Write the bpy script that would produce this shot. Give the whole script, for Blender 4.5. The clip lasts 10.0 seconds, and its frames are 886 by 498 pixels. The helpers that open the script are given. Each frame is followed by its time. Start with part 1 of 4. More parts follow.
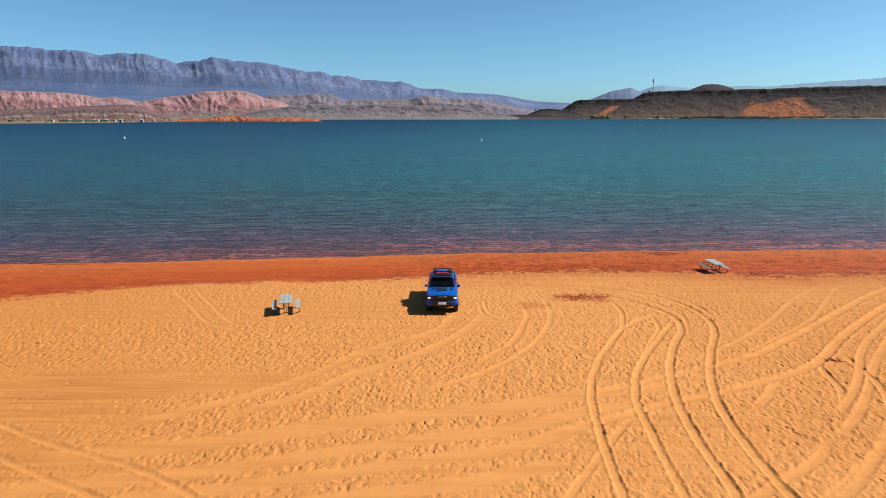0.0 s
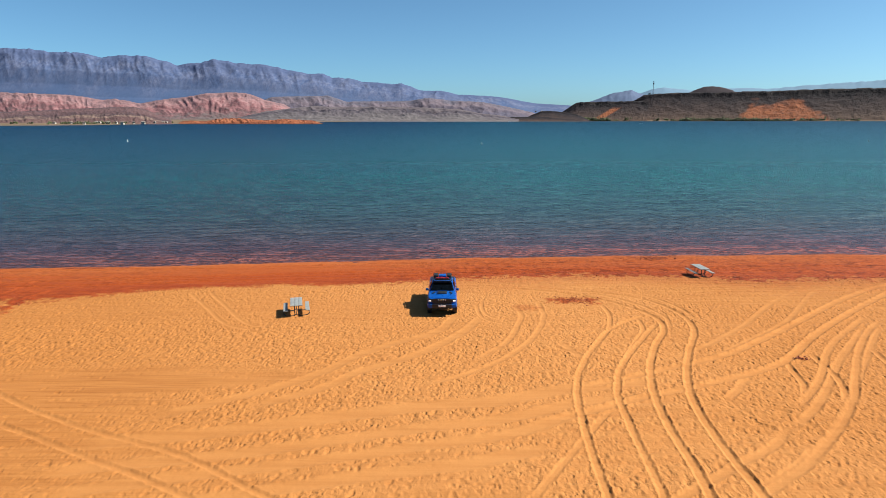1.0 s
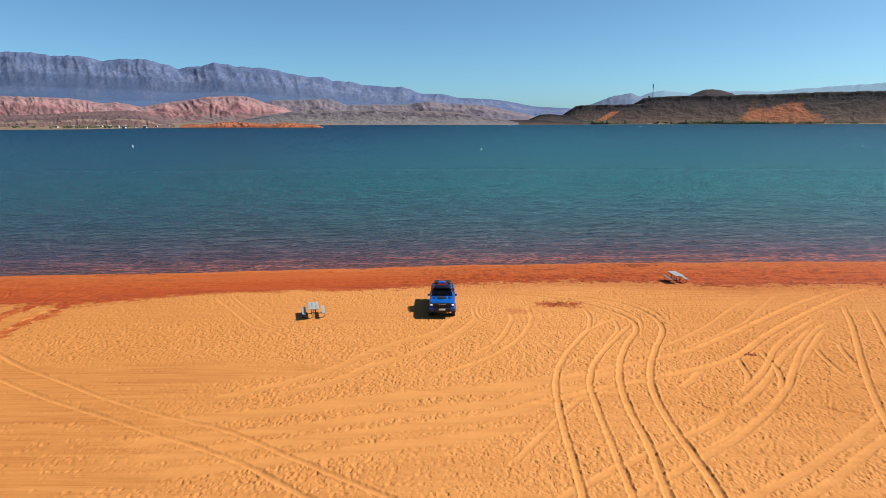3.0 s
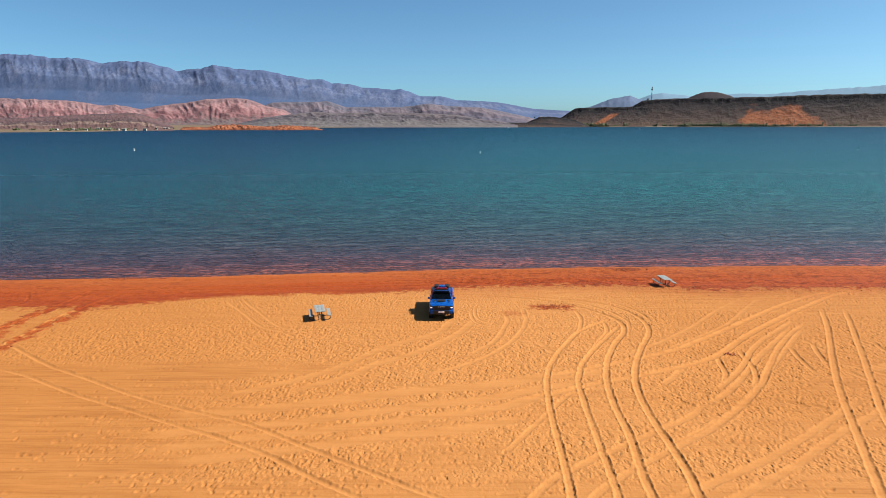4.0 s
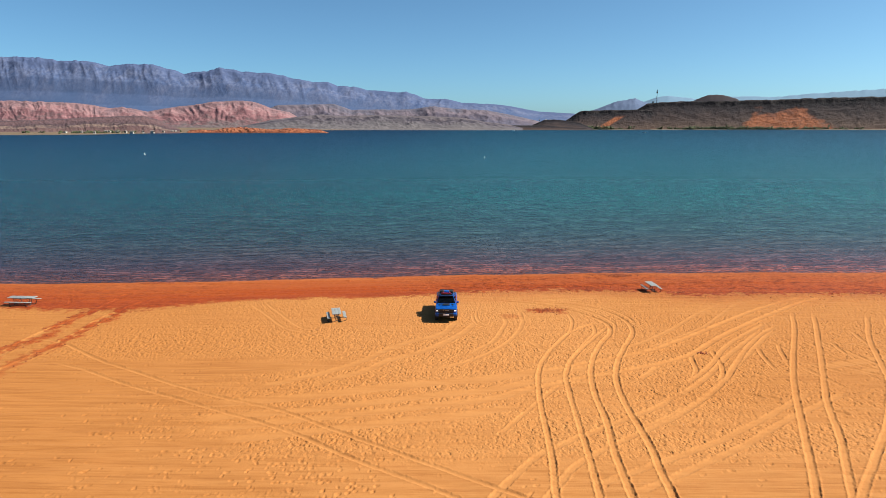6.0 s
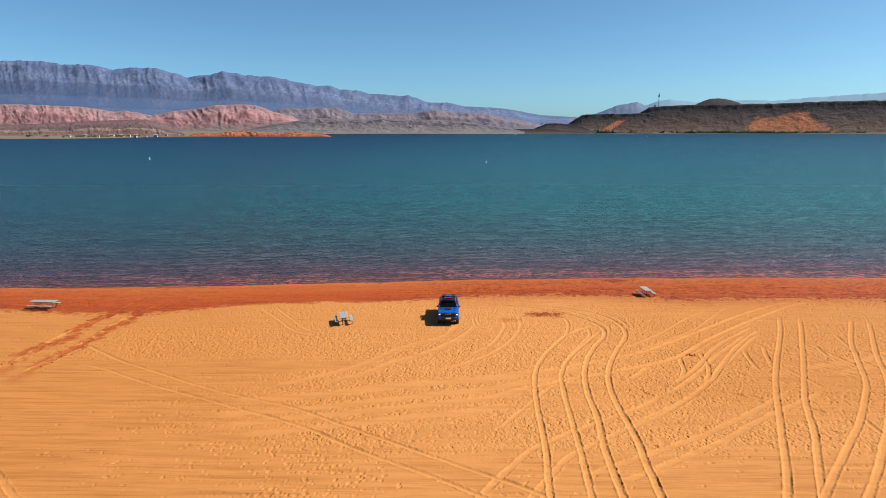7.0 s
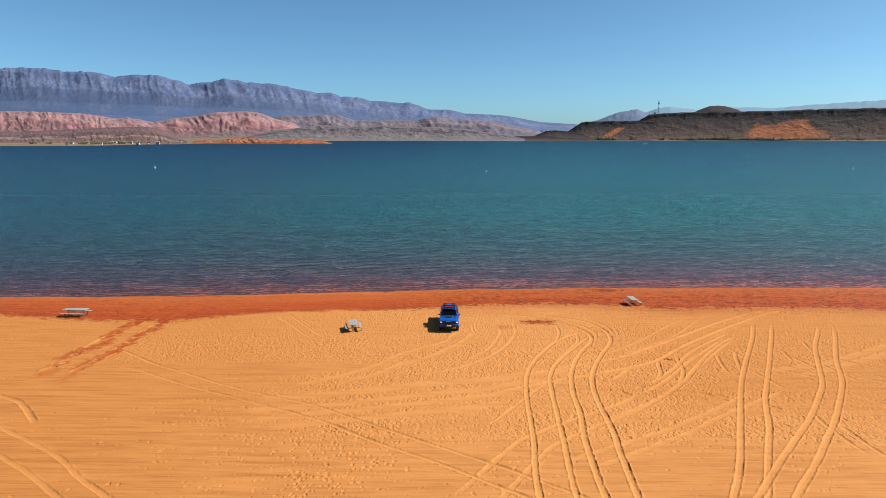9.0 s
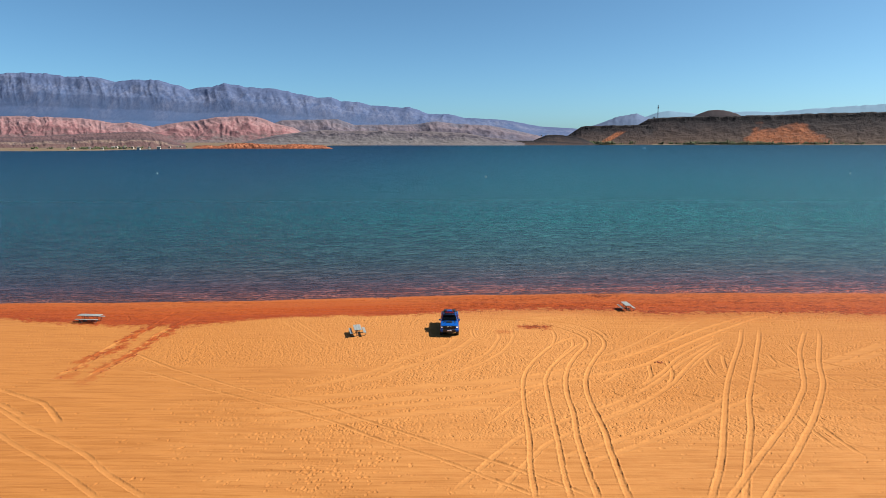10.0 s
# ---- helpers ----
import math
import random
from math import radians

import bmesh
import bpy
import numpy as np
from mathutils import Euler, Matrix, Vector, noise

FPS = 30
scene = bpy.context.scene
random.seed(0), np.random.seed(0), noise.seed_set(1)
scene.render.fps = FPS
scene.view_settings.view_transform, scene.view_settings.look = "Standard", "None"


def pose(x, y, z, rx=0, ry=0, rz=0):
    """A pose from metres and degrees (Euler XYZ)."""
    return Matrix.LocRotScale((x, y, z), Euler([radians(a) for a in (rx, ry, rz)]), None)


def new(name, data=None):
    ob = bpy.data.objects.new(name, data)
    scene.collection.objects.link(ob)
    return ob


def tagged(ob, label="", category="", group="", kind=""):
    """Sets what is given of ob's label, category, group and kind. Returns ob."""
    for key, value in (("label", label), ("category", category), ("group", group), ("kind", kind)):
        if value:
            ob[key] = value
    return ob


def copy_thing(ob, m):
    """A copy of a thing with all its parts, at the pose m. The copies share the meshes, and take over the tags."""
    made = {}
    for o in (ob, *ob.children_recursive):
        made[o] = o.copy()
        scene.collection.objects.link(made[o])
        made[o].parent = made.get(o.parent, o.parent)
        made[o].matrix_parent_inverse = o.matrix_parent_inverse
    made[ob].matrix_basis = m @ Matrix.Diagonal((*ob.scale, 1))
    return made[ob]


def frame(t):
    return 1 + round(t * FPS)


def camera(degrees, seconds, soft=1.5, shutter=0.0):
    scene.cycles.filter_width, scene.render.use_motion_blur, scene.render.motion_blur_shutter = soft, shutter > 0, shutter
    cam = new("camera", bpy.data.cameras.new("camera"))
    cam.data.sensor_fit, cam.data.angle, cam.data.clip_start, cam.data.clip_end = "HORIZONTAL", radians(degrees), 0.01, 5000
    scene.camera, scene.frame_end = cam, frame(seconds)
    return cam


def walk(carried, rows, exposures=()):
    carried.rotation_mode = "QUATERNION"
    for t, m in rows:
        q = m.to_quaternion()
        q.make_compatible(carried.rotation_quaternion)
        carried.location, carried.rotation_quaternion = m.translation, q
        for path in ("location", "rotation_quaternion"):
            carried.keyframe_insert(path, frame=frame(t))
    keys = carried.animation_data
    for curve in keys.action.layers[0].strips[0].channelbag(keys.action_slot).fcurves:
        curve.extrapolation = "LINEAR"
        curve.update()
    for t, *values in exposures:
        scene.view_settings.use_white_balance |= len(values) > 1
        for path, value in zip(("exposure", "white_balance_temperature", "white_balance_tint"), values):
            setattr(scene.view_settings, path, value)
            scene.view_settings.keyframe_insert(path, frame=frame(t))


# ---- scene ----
cam = camera(70.5, 10.0, soft=0.7)
PATH = [
    (0, pose(0.00, 0.00, 11.14, 78.03, 0.02, 0.45)),
    (0.5, pose(0.02, -1.26, 11.55, 78.05, -0.01, 0.43)),
    (1, pose(0.05, -2.52, 11.95, 78.20, -0.01, 0.49)),
    (1.5, pose(0.07, -3.76, 12.35, 78.35, -0.02, 0.57)),
    (2, pose(0.08, -5.01, 12.74, 78.35, -0.02, 0.56)),
    (2.5, pose(0.10, -6.24, 13.13, 78.38, 0.02, 0.55)),
    (4, pose(0.14, -9.93, 14.29, 78.65, 0.01, 0.44)),
    (4.5, pose(0.15, -11.15, 14.68, 78.75, -0.02, 0.47)),
    (5, pose(0.16, -12.37, 15.06, 78.81, 0.00, 0.63)),
    (5.5, pose(0.17, -13.58, 15.44, 78.81, -0.02, 0.78)),
    (7, pose(0.19, -17.22, 16.60, 79.16, -0.06, 1.08)),
    (7.5, pose(0.19, -18.44, 16.99, 79.37, -0.06, 1.18)),
    (8, pose(0.19, -19.65, 17.38, 79.52, -0.07, 1.23)),
    (8.5, pose(0.19, -20.86, 17.77, 79.54, -0.08, 1.15)),
    (9, pose(0.20, -22.08, 18.17, 79.75, -0.10, 1.13)),
    (9.5, pose(0.20, -23.30, 18.58, 80.00, -0.05, 1.12)),
    (10, pose(0.20, -24.52, 18.99, 80.13, -0.04, 1.12)),
]
walk(cam, PATH, [(0, 1.06), (10, 1.06)])

# ---- sky and sun ----
SUN_EL, SUN_DIR = radians(44), Vector((math.cos(radians(44)), 0.04, math.sin(radians(44))))
world = bpy.data.worlds.new("sky")
scene.world = world
world.use_nodes = True
wn, wl = world.node_tree.nodes, world.node_tree.links
sky = wn.new("ShaderNodeTexSky")
sky.sky_type, sky.sun_disc = "NISHITA", False
sky.sun_elevation, sky.sun_rotation = SUN_EL, radians(88)
sky.altitude, sky.air_density, sky.dust_density, sky.ozone_density = 900, 0.64, 1.9, 3.4
tone = wn.new("ShaderNodeMix")
tone.data_type, tone.blend_type = "RGBA", "MULTIPLY"
tone.inputs[0].default_value, tone.inputs[7].default_value = 1.0, (0.71, 1.0, 0.995, 1)
wl.new(sky.outputs[0], tone.inputs[6])
wl.new(tone.outputs[2], wn["Background"].inputs[0])
wn["Background"].inputs[1].default_value = 0.069
sun = new("sun", bpy.data.lights.new("sun", "SUN"))
sun.data.energy, sun.data.angle, sun.data.color = 5.0, radians(0.53), (1.0, 0.97, 0.86)
sun.matrix_world = Matrix.Translation((60, 0, 60)) @ SUN_DIR.to_track_quat("Z", "Y").to_matrix().to_4x4()

WATER = -0.85          # lake level
rng = np.random.default_rng(7)


# ---- numeric helpers ----
def hash2(i, j, seed):
    n = (i.astype(np.int64) * 374761393 + j.astype(np.int64) * 668265263 + seed * 1442695041) & 0xFFFFFFFF
    n = ((n ^ (n >> 13)) * 1274126177) & 0xFFFFFFFF
    return ((n ^ (n >> 16)) & 0xFFFF) / 65535.0


def vnoise(x, y, seed=0):
    """Smooth value noise, -1 to 1."""
    i, j = np.floor(x), np.floor(y)
    u, v = x - i, y - j
    u, v = u * u * (3 - 2 * u), v * v * (3 - 2 * v)
    a, b = hash2(i, j, seed), hash2(i + 1, j, seed)
    c, d = hash2(i, j + 1, seed), hash2(i + 1, j + 1, seed)
    return 2 * ((a + (b - a) * u) * (1 - v) + (c + (d - c) * u) * v) - 1


def fbm(x, y, octaves=4, seed=0, gain=0.5):
    out, amp, tot = 0, 1.0, 0
    for k in range(octaves):
        out = out + amp * vnoise(x * 2 ** k + 17.3 * k, y * 2 ** k - 9.1 * k, seed + k)
        tot, amp = tot + amp, amp * gain
    return out / tot


def ridged(x, y, octaves=4, seed=0):
    out, amp, tot = 0, 1.0, 0
    for k in range(octaves):
        out = out + amp * (1 - 2 * np.abs(vnoise(x * 2 ** k + 5.7 * k, y * 2 ** k + 3.3 * k, seed + k)))
        tot, amp = tot + amp, amp * 0.5
    return out / tot


def smooth(a, b, x):
    t = np.clip((x - a) / (b - a), 0, 1)
    return t * t * (3 - 2 * t)


def grid_mesh(name, X, Y, Z, material, attrs=None, flat=False):
    """One sheet from three equal arrays of rows and columns."""
    r, c = X.shape
    me = bpy.data.meshes.new(name)
    me.vertices.add(r * c)
    me.vertices.foreach_set("co", np.stack([X, Y, Z], -1).astype(np.float32).ravel())
    idx = np.arange(r * c).reshape(r, c)
    q = np.stack([idx[:-1, :-1], idx[:-1, 1:], idx[1:, 1:], idx[1:, :-1]], -1).reshape(-1, 4)
    me.loops.add(q.size)
    me.loops.foreach_set("vertex_index", q.ravel().astype(np.int32))
    me.polygons.add(len(q))
    me.polygons.foreach_set("loop_start", np.arange(0, q.size, 4, dtype=np.int32))
    me.polygons.foreach_set("use_smooth", np.full(len(q), not flat))
    for key, val in (attrs or {}).items():
        a = me.attributes.new(key, "FLOAT", "POINT")
        a.data.foreach_set("value", val.astype(np.float32).ravel())
    me.update(calc_edges=True)
    me.validate()
    me.materials.append(material)
    return new(name, me)


def part(name, bm, material, parent=None, label="", sharp=35):
    me = bpy.data.meshes.new(name)
    bmesh.ops.recalc_face_normals(bm, faces=bm.faces)
    for f in bm.faces:
        f.smooth = True
    bm.to_mesh(me)
    bm.free()
    me.set_sharp_from_angle(angle=radians(sharp))
    me.materials.append(material)
    ob = new(name, me)
    ob.parent = parent
    return tagged(ob, label) if label else ob


def add_box(bm, centre, size, bevel=0.0, rot=None):
    m = Matrix.Translation(centre) @ (rot or Matrix.Identity(4)) @ Matrix.Diagonal((*size, 1))
    made = bmesh.ops.create_cube(bm, size=1, matrix=m)["verts"]
    if bevel:
        edges = {e for v in made for e in v.link_edges}
        bmesh.ops.bevel(bm, geom=list(edges), offset=bevel, segments=2, affect="EDGES", profile=0.6)
    return bm


def box(centre, size, bevel=0.0, rot=None):
    return add_box(bmesh.new(), centre, size, bevel, rot)


def add_tube(bm, pts, radius, n=8):
    """A round bar along a line of points."""
    pts = [Vector(p) for p in pts]
    rings = []
    for i, p in enumerate(pts):
        way = (pts[min(i + 1, len(pts) - 1)] - pts[max(i - 1, 0)]).normalized()
        q = way.to_track_quat("Z", "Y")
        rings.append([bm.verts.new(p + q @ Vector((radius * math.cos(a), radius * math.sin(a), 0)))
                      for a in (2 * math.pi * k / n for k in range(n))])
    for a, b in zip(rings, rings[1:]):
        for k in range(n):
            bm.faces.new((a[k], a[(k + 1) % n], b[(k + 1) % n], b[k]))
    bm.faces.new(rings[0][::-1])
    bm.faces.new(rings[-1])
    return bm


def tube(pts, radius, n=8):
    return add_tube(bmesh.new(), pts, radius, n)


def loft(rings, cap=True):
    """A skin through closed rings of equal length."""
    bm = bmesh.new()
    vs = [[bm.verts.new(p) for p in r] for r in rings]
    n = len(vs[0])
    for a, b in zip(vs, vs[1:]):
        for k in range(n):
            bm.faces.new((a[k], a[(k + 1) % n], b[(k + 1) % n], b[k]))
    if cap:
        bm.faces.new(vs[0][::-1])
        bm.faces.new(vs[-1])
    return bm


def bend(pts, per=6):
    """Catmull-Rom line through a few points."""
    p = np.array(pts, float)
    p = np.vstack([2 * p[0] - p[1], p, 2 * p[-1] - p[-2]])
    out = []
    for i in range(1, len(p) - 2):
        for t in np.arange(per) / per:
            out.append(0.5 * (2 * p[i] + (p[i + 1] - p[i - 1]) * t
                              + (2 * p[i - 1] - 5 * p[i] + 4 * p[i + 1] - p[i + 2]) * t * t
                              + (3 * p[i] - 3 * p[i + 1] + p[i + 2] - p[i - 1]) * t ** 3))
    out.append(p[-2])
    return np.array(out)


# ---- materials ----
ALBEDO = 0.50


def dim(c):
    return tuple(v * ALBEDO for v in c)


class Mat:
    """A principled material with a few node shorthands."""
    def __init__(self, name, rough=0.6, metal=0.0, colour=(0.5, 0.5, 0.5), spec=0.5):
        self.m = bpy.data.materials.new(name)
        self.m.use_nodes = True
        self.t = self.m.node_tree
        self.b = self.t.nodes["Principled BSDF"]
        self.set("Base Color", (*colour, 1))
        self.set("Roughness", rough)
        self.set("Metallic", metal)
        self.set("Specular IOR Level", spec)

    def set(self, key, val):
        if hasattr(val, "is_output"):
            self.t.links.new(val, self.b.inputs[key])
        else:
            self.b.inputs[key].default_value = val

    def node(self, kind, **inputs):
        n = self.t.nodes.new(kind)
        for k, v in inputs.items():
            k = k.replace("_", " ")
            if hasattr(v, "is_output"):
                self.t.links.new(v, n.inputs[k])
            else:
                n.inputs[k].default_value = v
        return n

    def coords(self, scale=(1, 1, 1), turn=0.0, kind="Object"):
        c = self.node("ShaderNodeTexCoord").outputs[kind]
        return self.node("ShaderNodeMapping", Vector=c, Scale=scale, Rotation=(0, 0, turn)).outputs[0]

    def noise(self, scale, detail=4, vec=None, rough=0.55, distort=0.0):
        n = self.node("ShaderNodeTexNoise", Scale=scale, Detail=detail, Roughness=rough, Distortion=distort)
        self.t.links.new(vec if vec is not None else self.coords(), n.inputs["Vector"])
        return n.outputs[0]

    def attr(self, key):
        n = self.t.nodes.new("ShaderNodeAttribute")
        n.attribute_name = key
        return n.outputs["Fac"]

    def ramp(self, fac, stops, mode="LINEAR"):
        n = self.t.nodes.new("ShaderNodeValToRGB")
        n.color_ramp.interpolation = mode
        el = n.color_ramp.elements
        while len(el) < len(stops):
            el.new(0.5)
        for e, (p, c) in zip(el, stops):
            e.position, e.color = p, (*c, 1) if len(c) == 3 else c
        self.t.links.new(fac, n.inputs[0])
        return n.outputs[0]

    def mix(self, fac, a, b, mode="MIX"):
        n = self.t.nodes.new("ShaderNodeMix")
        n.data_type, n.blend_type = "RGBA", mode
        for sock, v in ((n.inputs[0], fac), (n.inputs[6], a), (n.inputs[7], b)):
            if hasattr(v, "is_output"):
                self.t.links.new(v, sock)
            else:
                sock.default_value = v if isinstance(v, (int, float)) else (*v, 1)
        return n.outputs[2]

    def math(self, op, a, b=0.0, c=0.0):
        n = self.t.nodes.new("ShaderNodeMath")
        n.operation = op
        for sock, v in zip(n.inputs, (a, b, c)):
            if hasattr(v, "is_output"):
                self.t.links.new(v, sock)
            else:
                sock.default_value = v
        return n.outputs[0]

    def bump(self, height, strength=0.5, distance=0.02, normal=None):
        n = self.node("ShaderNodeBump", Strength=strength, Distance=distance, Height=height)
        if normal is not None:
            self.t.links.new(normal, n.inputs["Normal"])
        self.set("Normal", n.outputs[0])
        return n.outputs[0]


def plain(name, colour, rough=0.5, metal=0.0, vary=0.15, scale=8.0, bump=0.0, spec=0.5, glow=0.0):
    """A paint, metal or plastic with slight mottling."""
    if min(colour) < 0.7:
        colour = dim(colour)
    m = Mat(name, rough, metal, colour, spec)
    n = m.noise(scale, 5)
    dark = tuple(c * (1 - vary) for c in colour)
    lite = tuple(min(1, c * (1 + vary)) for c in colour)
    m.set("Base Color", m.ramp(n, [(0.3, dark), (0.7, lite)]))
    m.set("Roughness", m.math("MULTIPLY_ADD", n, 0.3, rough - 0.15))
    if bump:
        m.bump(n, 0.4, bump)
    if glow:
        m.set("Emission Color", (1, 0.98, 0.95, 1))
        m.set("Emission Strength", glow)
    return m.m


def sand_material():
    m = Mat("sand", 0.95, spec=0.12)
    big = m.noise(0.16, 3)
    mid = m.noise(1.7, 4)
    fine = m.noise(26, 4)
    worn, wet = m.attr("worn"), m.attr("wet")
    dry = m.mix(big, (0.480, 0.199, 0.058), (0.550, 0.241, 0.076))
    dry = m.mix(m.ramp(mid, [(0.35, (0, 0, 0)), (0.75, (1, 1, 1))]), dry, (0.500, 0.204, 0.060))
    dry = m.mix(m.math("MULTIPLY", fine, 0.30), dry, (0.40, 0.152, 0.040))
    dry = m.mix(m.math("MULTIPLY", m.attr("rosy"), 0.8), dry, (0.43, 0.164, 0.041))
    rolled = m.attr("rolled")
    # shade of the drag ripples put into the colour: thin lines, broader bands
    lines = m.ramp(m.noise(1.0, 4, m.coords((0.33, 9.0, 1), 0.03), 0.65), [(0.36, (0.80, 0.75, 0.69)), (0.53, (1, 1, 1))])
    wide = m.ramp(m.noise(1.0, 5, m.coords((0.16, 2.4, 1), 0.02), 0.6), [(0.36, (0.86, 0.82, 0.78)), (0.52, (1, 1, 1)), (0.66, (1.05, 1.07, 1.1))])
    dry = m.mix(m.math("MULTIPLY_ADD", worn, -0.6, 0.9), m.mix(m.math("MAXIMUM", m.math("SUBTRACT", m.math("MULTIPLY_ADD", worn, -0.75, 0.8), m.math("MULTIPLY", rolled, 0.65)), 0.0), dry, lines, "MULTIPLY"), wide, "MULTIPLY")
    dry = m.mix(m.math("MULTIPLY", rolled, 0.22), dry, (0.58, 0.256, 0.080))
    streak = m.noise(1.0, 5, m.coords((0.10, 1.1, 1), 0.02))
    damp = m.math("ADD", m.attr("damp"), m.math("ADD", m.math("MULTIPLY_ADD", streak, 1.0, -0.5), m.math("MULTIPLY_ADD", m.noise(2.6, 5), 0.6, -0.3)))
    wetc = m.ramp(damp, [(0.0, (0.285, 0.045, 0.009)), (0.25, (0.34, 0.060, 0.011)), (0.55, (0.362, 0.073, 0.014)), (0.85, (0.375, 0.088, 0.019)), (1.1, (0.410, 0.108, 0.028))])
    marks = m.ramp(m.noise(1.0, 4, m.coords((0.06, 2.2, 1), 0.03), 0.65), [(0.37, (0.52, 0.50, 0.50)), (0.46, (1, 1, 1))])
    clumps = m.ramp(m.noise(1.3, 8, m.coords((0.7, 1.0, 1)), 0.74), [(0.40, (0.40, 0.32, 0.30)), (0.50, (1, 1, 1))])
    crust = m.ramp(m.noise(5.0, 6, m.coords((0.6, 1.0, 1)), 0.75), [(0.40, (0.42, 0.34, 0.32)), (0.49, (0.92, 0.92, 0.92)), (0.60, (1.22, 1.26, 1.3))])
    wetc = m.mix(0.32, m.mix(m.math("MULTIPLY_ADD", m.attr("churned"), 0.45, 0.22), wetc, crust, "MULTIPLY"), marks, "MULTIPLY")
    wetc = m.mix(m.math("MULTIPLY_ADD", m.attr("churned"), 0.55, 0.12), wetc, clumps, "MULTIPLY")
    m.set("Base Color", m.mix(1.0, m.mix(wet, dry, wetc), (0.71, 0.70, 0.70), "MULTIPLY"))
    m.set("Roughness", m.math("MULTIPLY_ADD", wet, -0.08, 0.95))
    # prints of many feet: small scooped hollows lying every way
    prints = None
    for scale, turn, seed in (((6.2, 3.3, 1), 0.45, 0.0), ((3.2, 5.6, 1), 0.3, 7.3), ((4.8, 3.1, 1), -0.7, 3.9)):
        place = m.node("ShaderNodeVectorMath", Vector=m.coords(scale, turn))
        place.inputs[1].default_value = (seed, seed * 2, 0)
        cell = m.node("ShaderNodeTexVoronoi", Vector=place.outputs[0], Scale=1.0)
        scoop = m.ramp(cell.outputs["Distance"], [(0.06, (1, 1, 1)), (0.52, (0, 0, 0))], "EASE")
        chance = m.ramp(m.node("ShaderNodeSeparateColor", Color=cell.outputs["Color"]).outputs[0], [(0.42, (0, 0, 0)), (0.60, (0.5, 0.5, 0.5)), (1.0, (1, 1, 1))])
        one = m.math("MULTIPLY", scoop, chance)
        prints = one if prints is None else m.math("ADD", prints, one)
    crumple = m.math("ABSOLUTE", m.math("MULTIPLY_ADD", m.noise(3.4, 3, m.coords((1, 0.8, 1)), 0.55, 0.8), 2.0, -1.0))
    trod = m.math("MULTIPLY", worn, m.math("SUBTRACT", m.math("MULTIPLY", crumple, 0.034), m.math("MULTIPLY", prints, 0.034)))
    grain = m.math("MULTIPLY", m.math("ADD", m.noise(11, 4), m.math("MULTIPLY", fine, 0.45)), m.math("MULTIPLY_ADD", wet, 0.022, 0.010))
    m.bump(m.math("ADD", grain, trod), 1.0, 1.0)
    return m.m


def water_material():
    m = Mat("lake_water", 0.2, spec=0.2)
    m.set("IOR", 1.33)
    far = m.attr("offshore")
    patch = m.noise(0.012, 4, m.coords((0.35, 1, 1)))
    gust = m.noise(0.07, 5, m.coords((0.30, 1, 1), 0.06), 0.6)
    fac = m.math("ADD", far, m.math("ADD", m.math("MULTIPLY", far, m.math("MULTIPLY_ADD", patch, 0.12, -0.06)), m.math("MULTIPLY", far, m.math("MULTIPLY_ADD", gust, 0.03, -0.015))))
    col = m.ramp(fac, [(0.0, (0.20, 0.050, 0.024)), (0.19, (0.150, 0.042, 0.030)), (0.30, (0.082, 0.038, 0.040)),
                       (0.46, (0.030, 0.052, 0.050)), (0.60, (0.008, 0.070, 0.066)), (0.73, (0.002, 0.058, 0.074)),
                       (0.85, (0.001, 0.042, 0.072)), (1.0, (0.001, 0.032, 0.064))])
    # body colour darker and bluer towards the west
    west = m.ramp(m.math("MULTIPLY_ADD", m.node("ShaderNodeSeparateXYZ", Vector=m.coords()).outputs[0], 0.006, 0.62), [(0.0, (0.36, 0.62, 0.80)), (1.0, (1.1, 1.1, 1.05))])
    m.set("Roughness", m.math("MULTIPLY_ADD", m.math("POWER", far, 3.0), 0.22, 0.21))
    # chop, wavelets and longer waves, heights in metres
    def swell(length, turn, wander):
        w = m.node("ShaderNodeTexWave", Vector=m.coords((1, 1, 1), turn), Scale=0.314 / length, Distortion=wander, Detail=3.0, Detail_Scale=4.2, Detail_Roughness=0.65)
        w.bands_direction = "Y"
        return w.outputs["Fac"]
    a, c, d = swell(1.05, 0.10, 9.0), swell(2.6, -0.12, 9.0), swell(8.0, 0.08, 10.0)
    b = m.noise(1.0, 2, m.coords((1.6, 2.4, 1), -0.2), 0.5, 0.3)
    h = m.math("ADD", m.math("ADD", m.math("MULTIPLY", a, 0.05), m.math("MULTIPLY", b, 0.05)),
               m.math("MULTIPLY", far, m.math("ADD", m.math("MULTIPLY", c, 0.12), m.math("MULTIPLY", d, 0.3))))
    m.bump(h, 1.0, 1.0)
    # light and shade of the waves put into the colour: crests lighter, hollows darker
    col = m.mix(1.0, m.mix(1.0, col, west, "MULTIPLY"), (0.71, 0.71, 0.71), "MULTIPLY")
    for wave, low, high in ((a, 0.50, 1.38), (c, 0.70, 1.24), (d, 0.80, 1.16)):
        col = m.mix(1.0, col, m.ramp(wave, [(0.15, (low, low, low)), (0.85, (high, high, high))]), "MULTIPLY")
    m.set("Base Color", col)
    return m.m


def rock_material(name, stops, scale, strata=0.0, rough=0.95, contrast=0.5, bump=3.0, vert=0.8, spots=0.5):
    """Layered rock: colour by height with broken bands, and dark scrub."""
    m = Mat(name, rough, spec=0.1)
    h = m.attr("rel")
    n = m.noise(scale, 7, m.coords((1, 1, vert)), 0.6)
    fac = m.math("ADD", h, m.math("MULTIPLY_ADD", n, contrast * 1.6, -contrast * 0.8))
    if strata:
        band = m.noise(1.0, 3, m.coords((scale * 0.25, scale * 0.25, strata)))
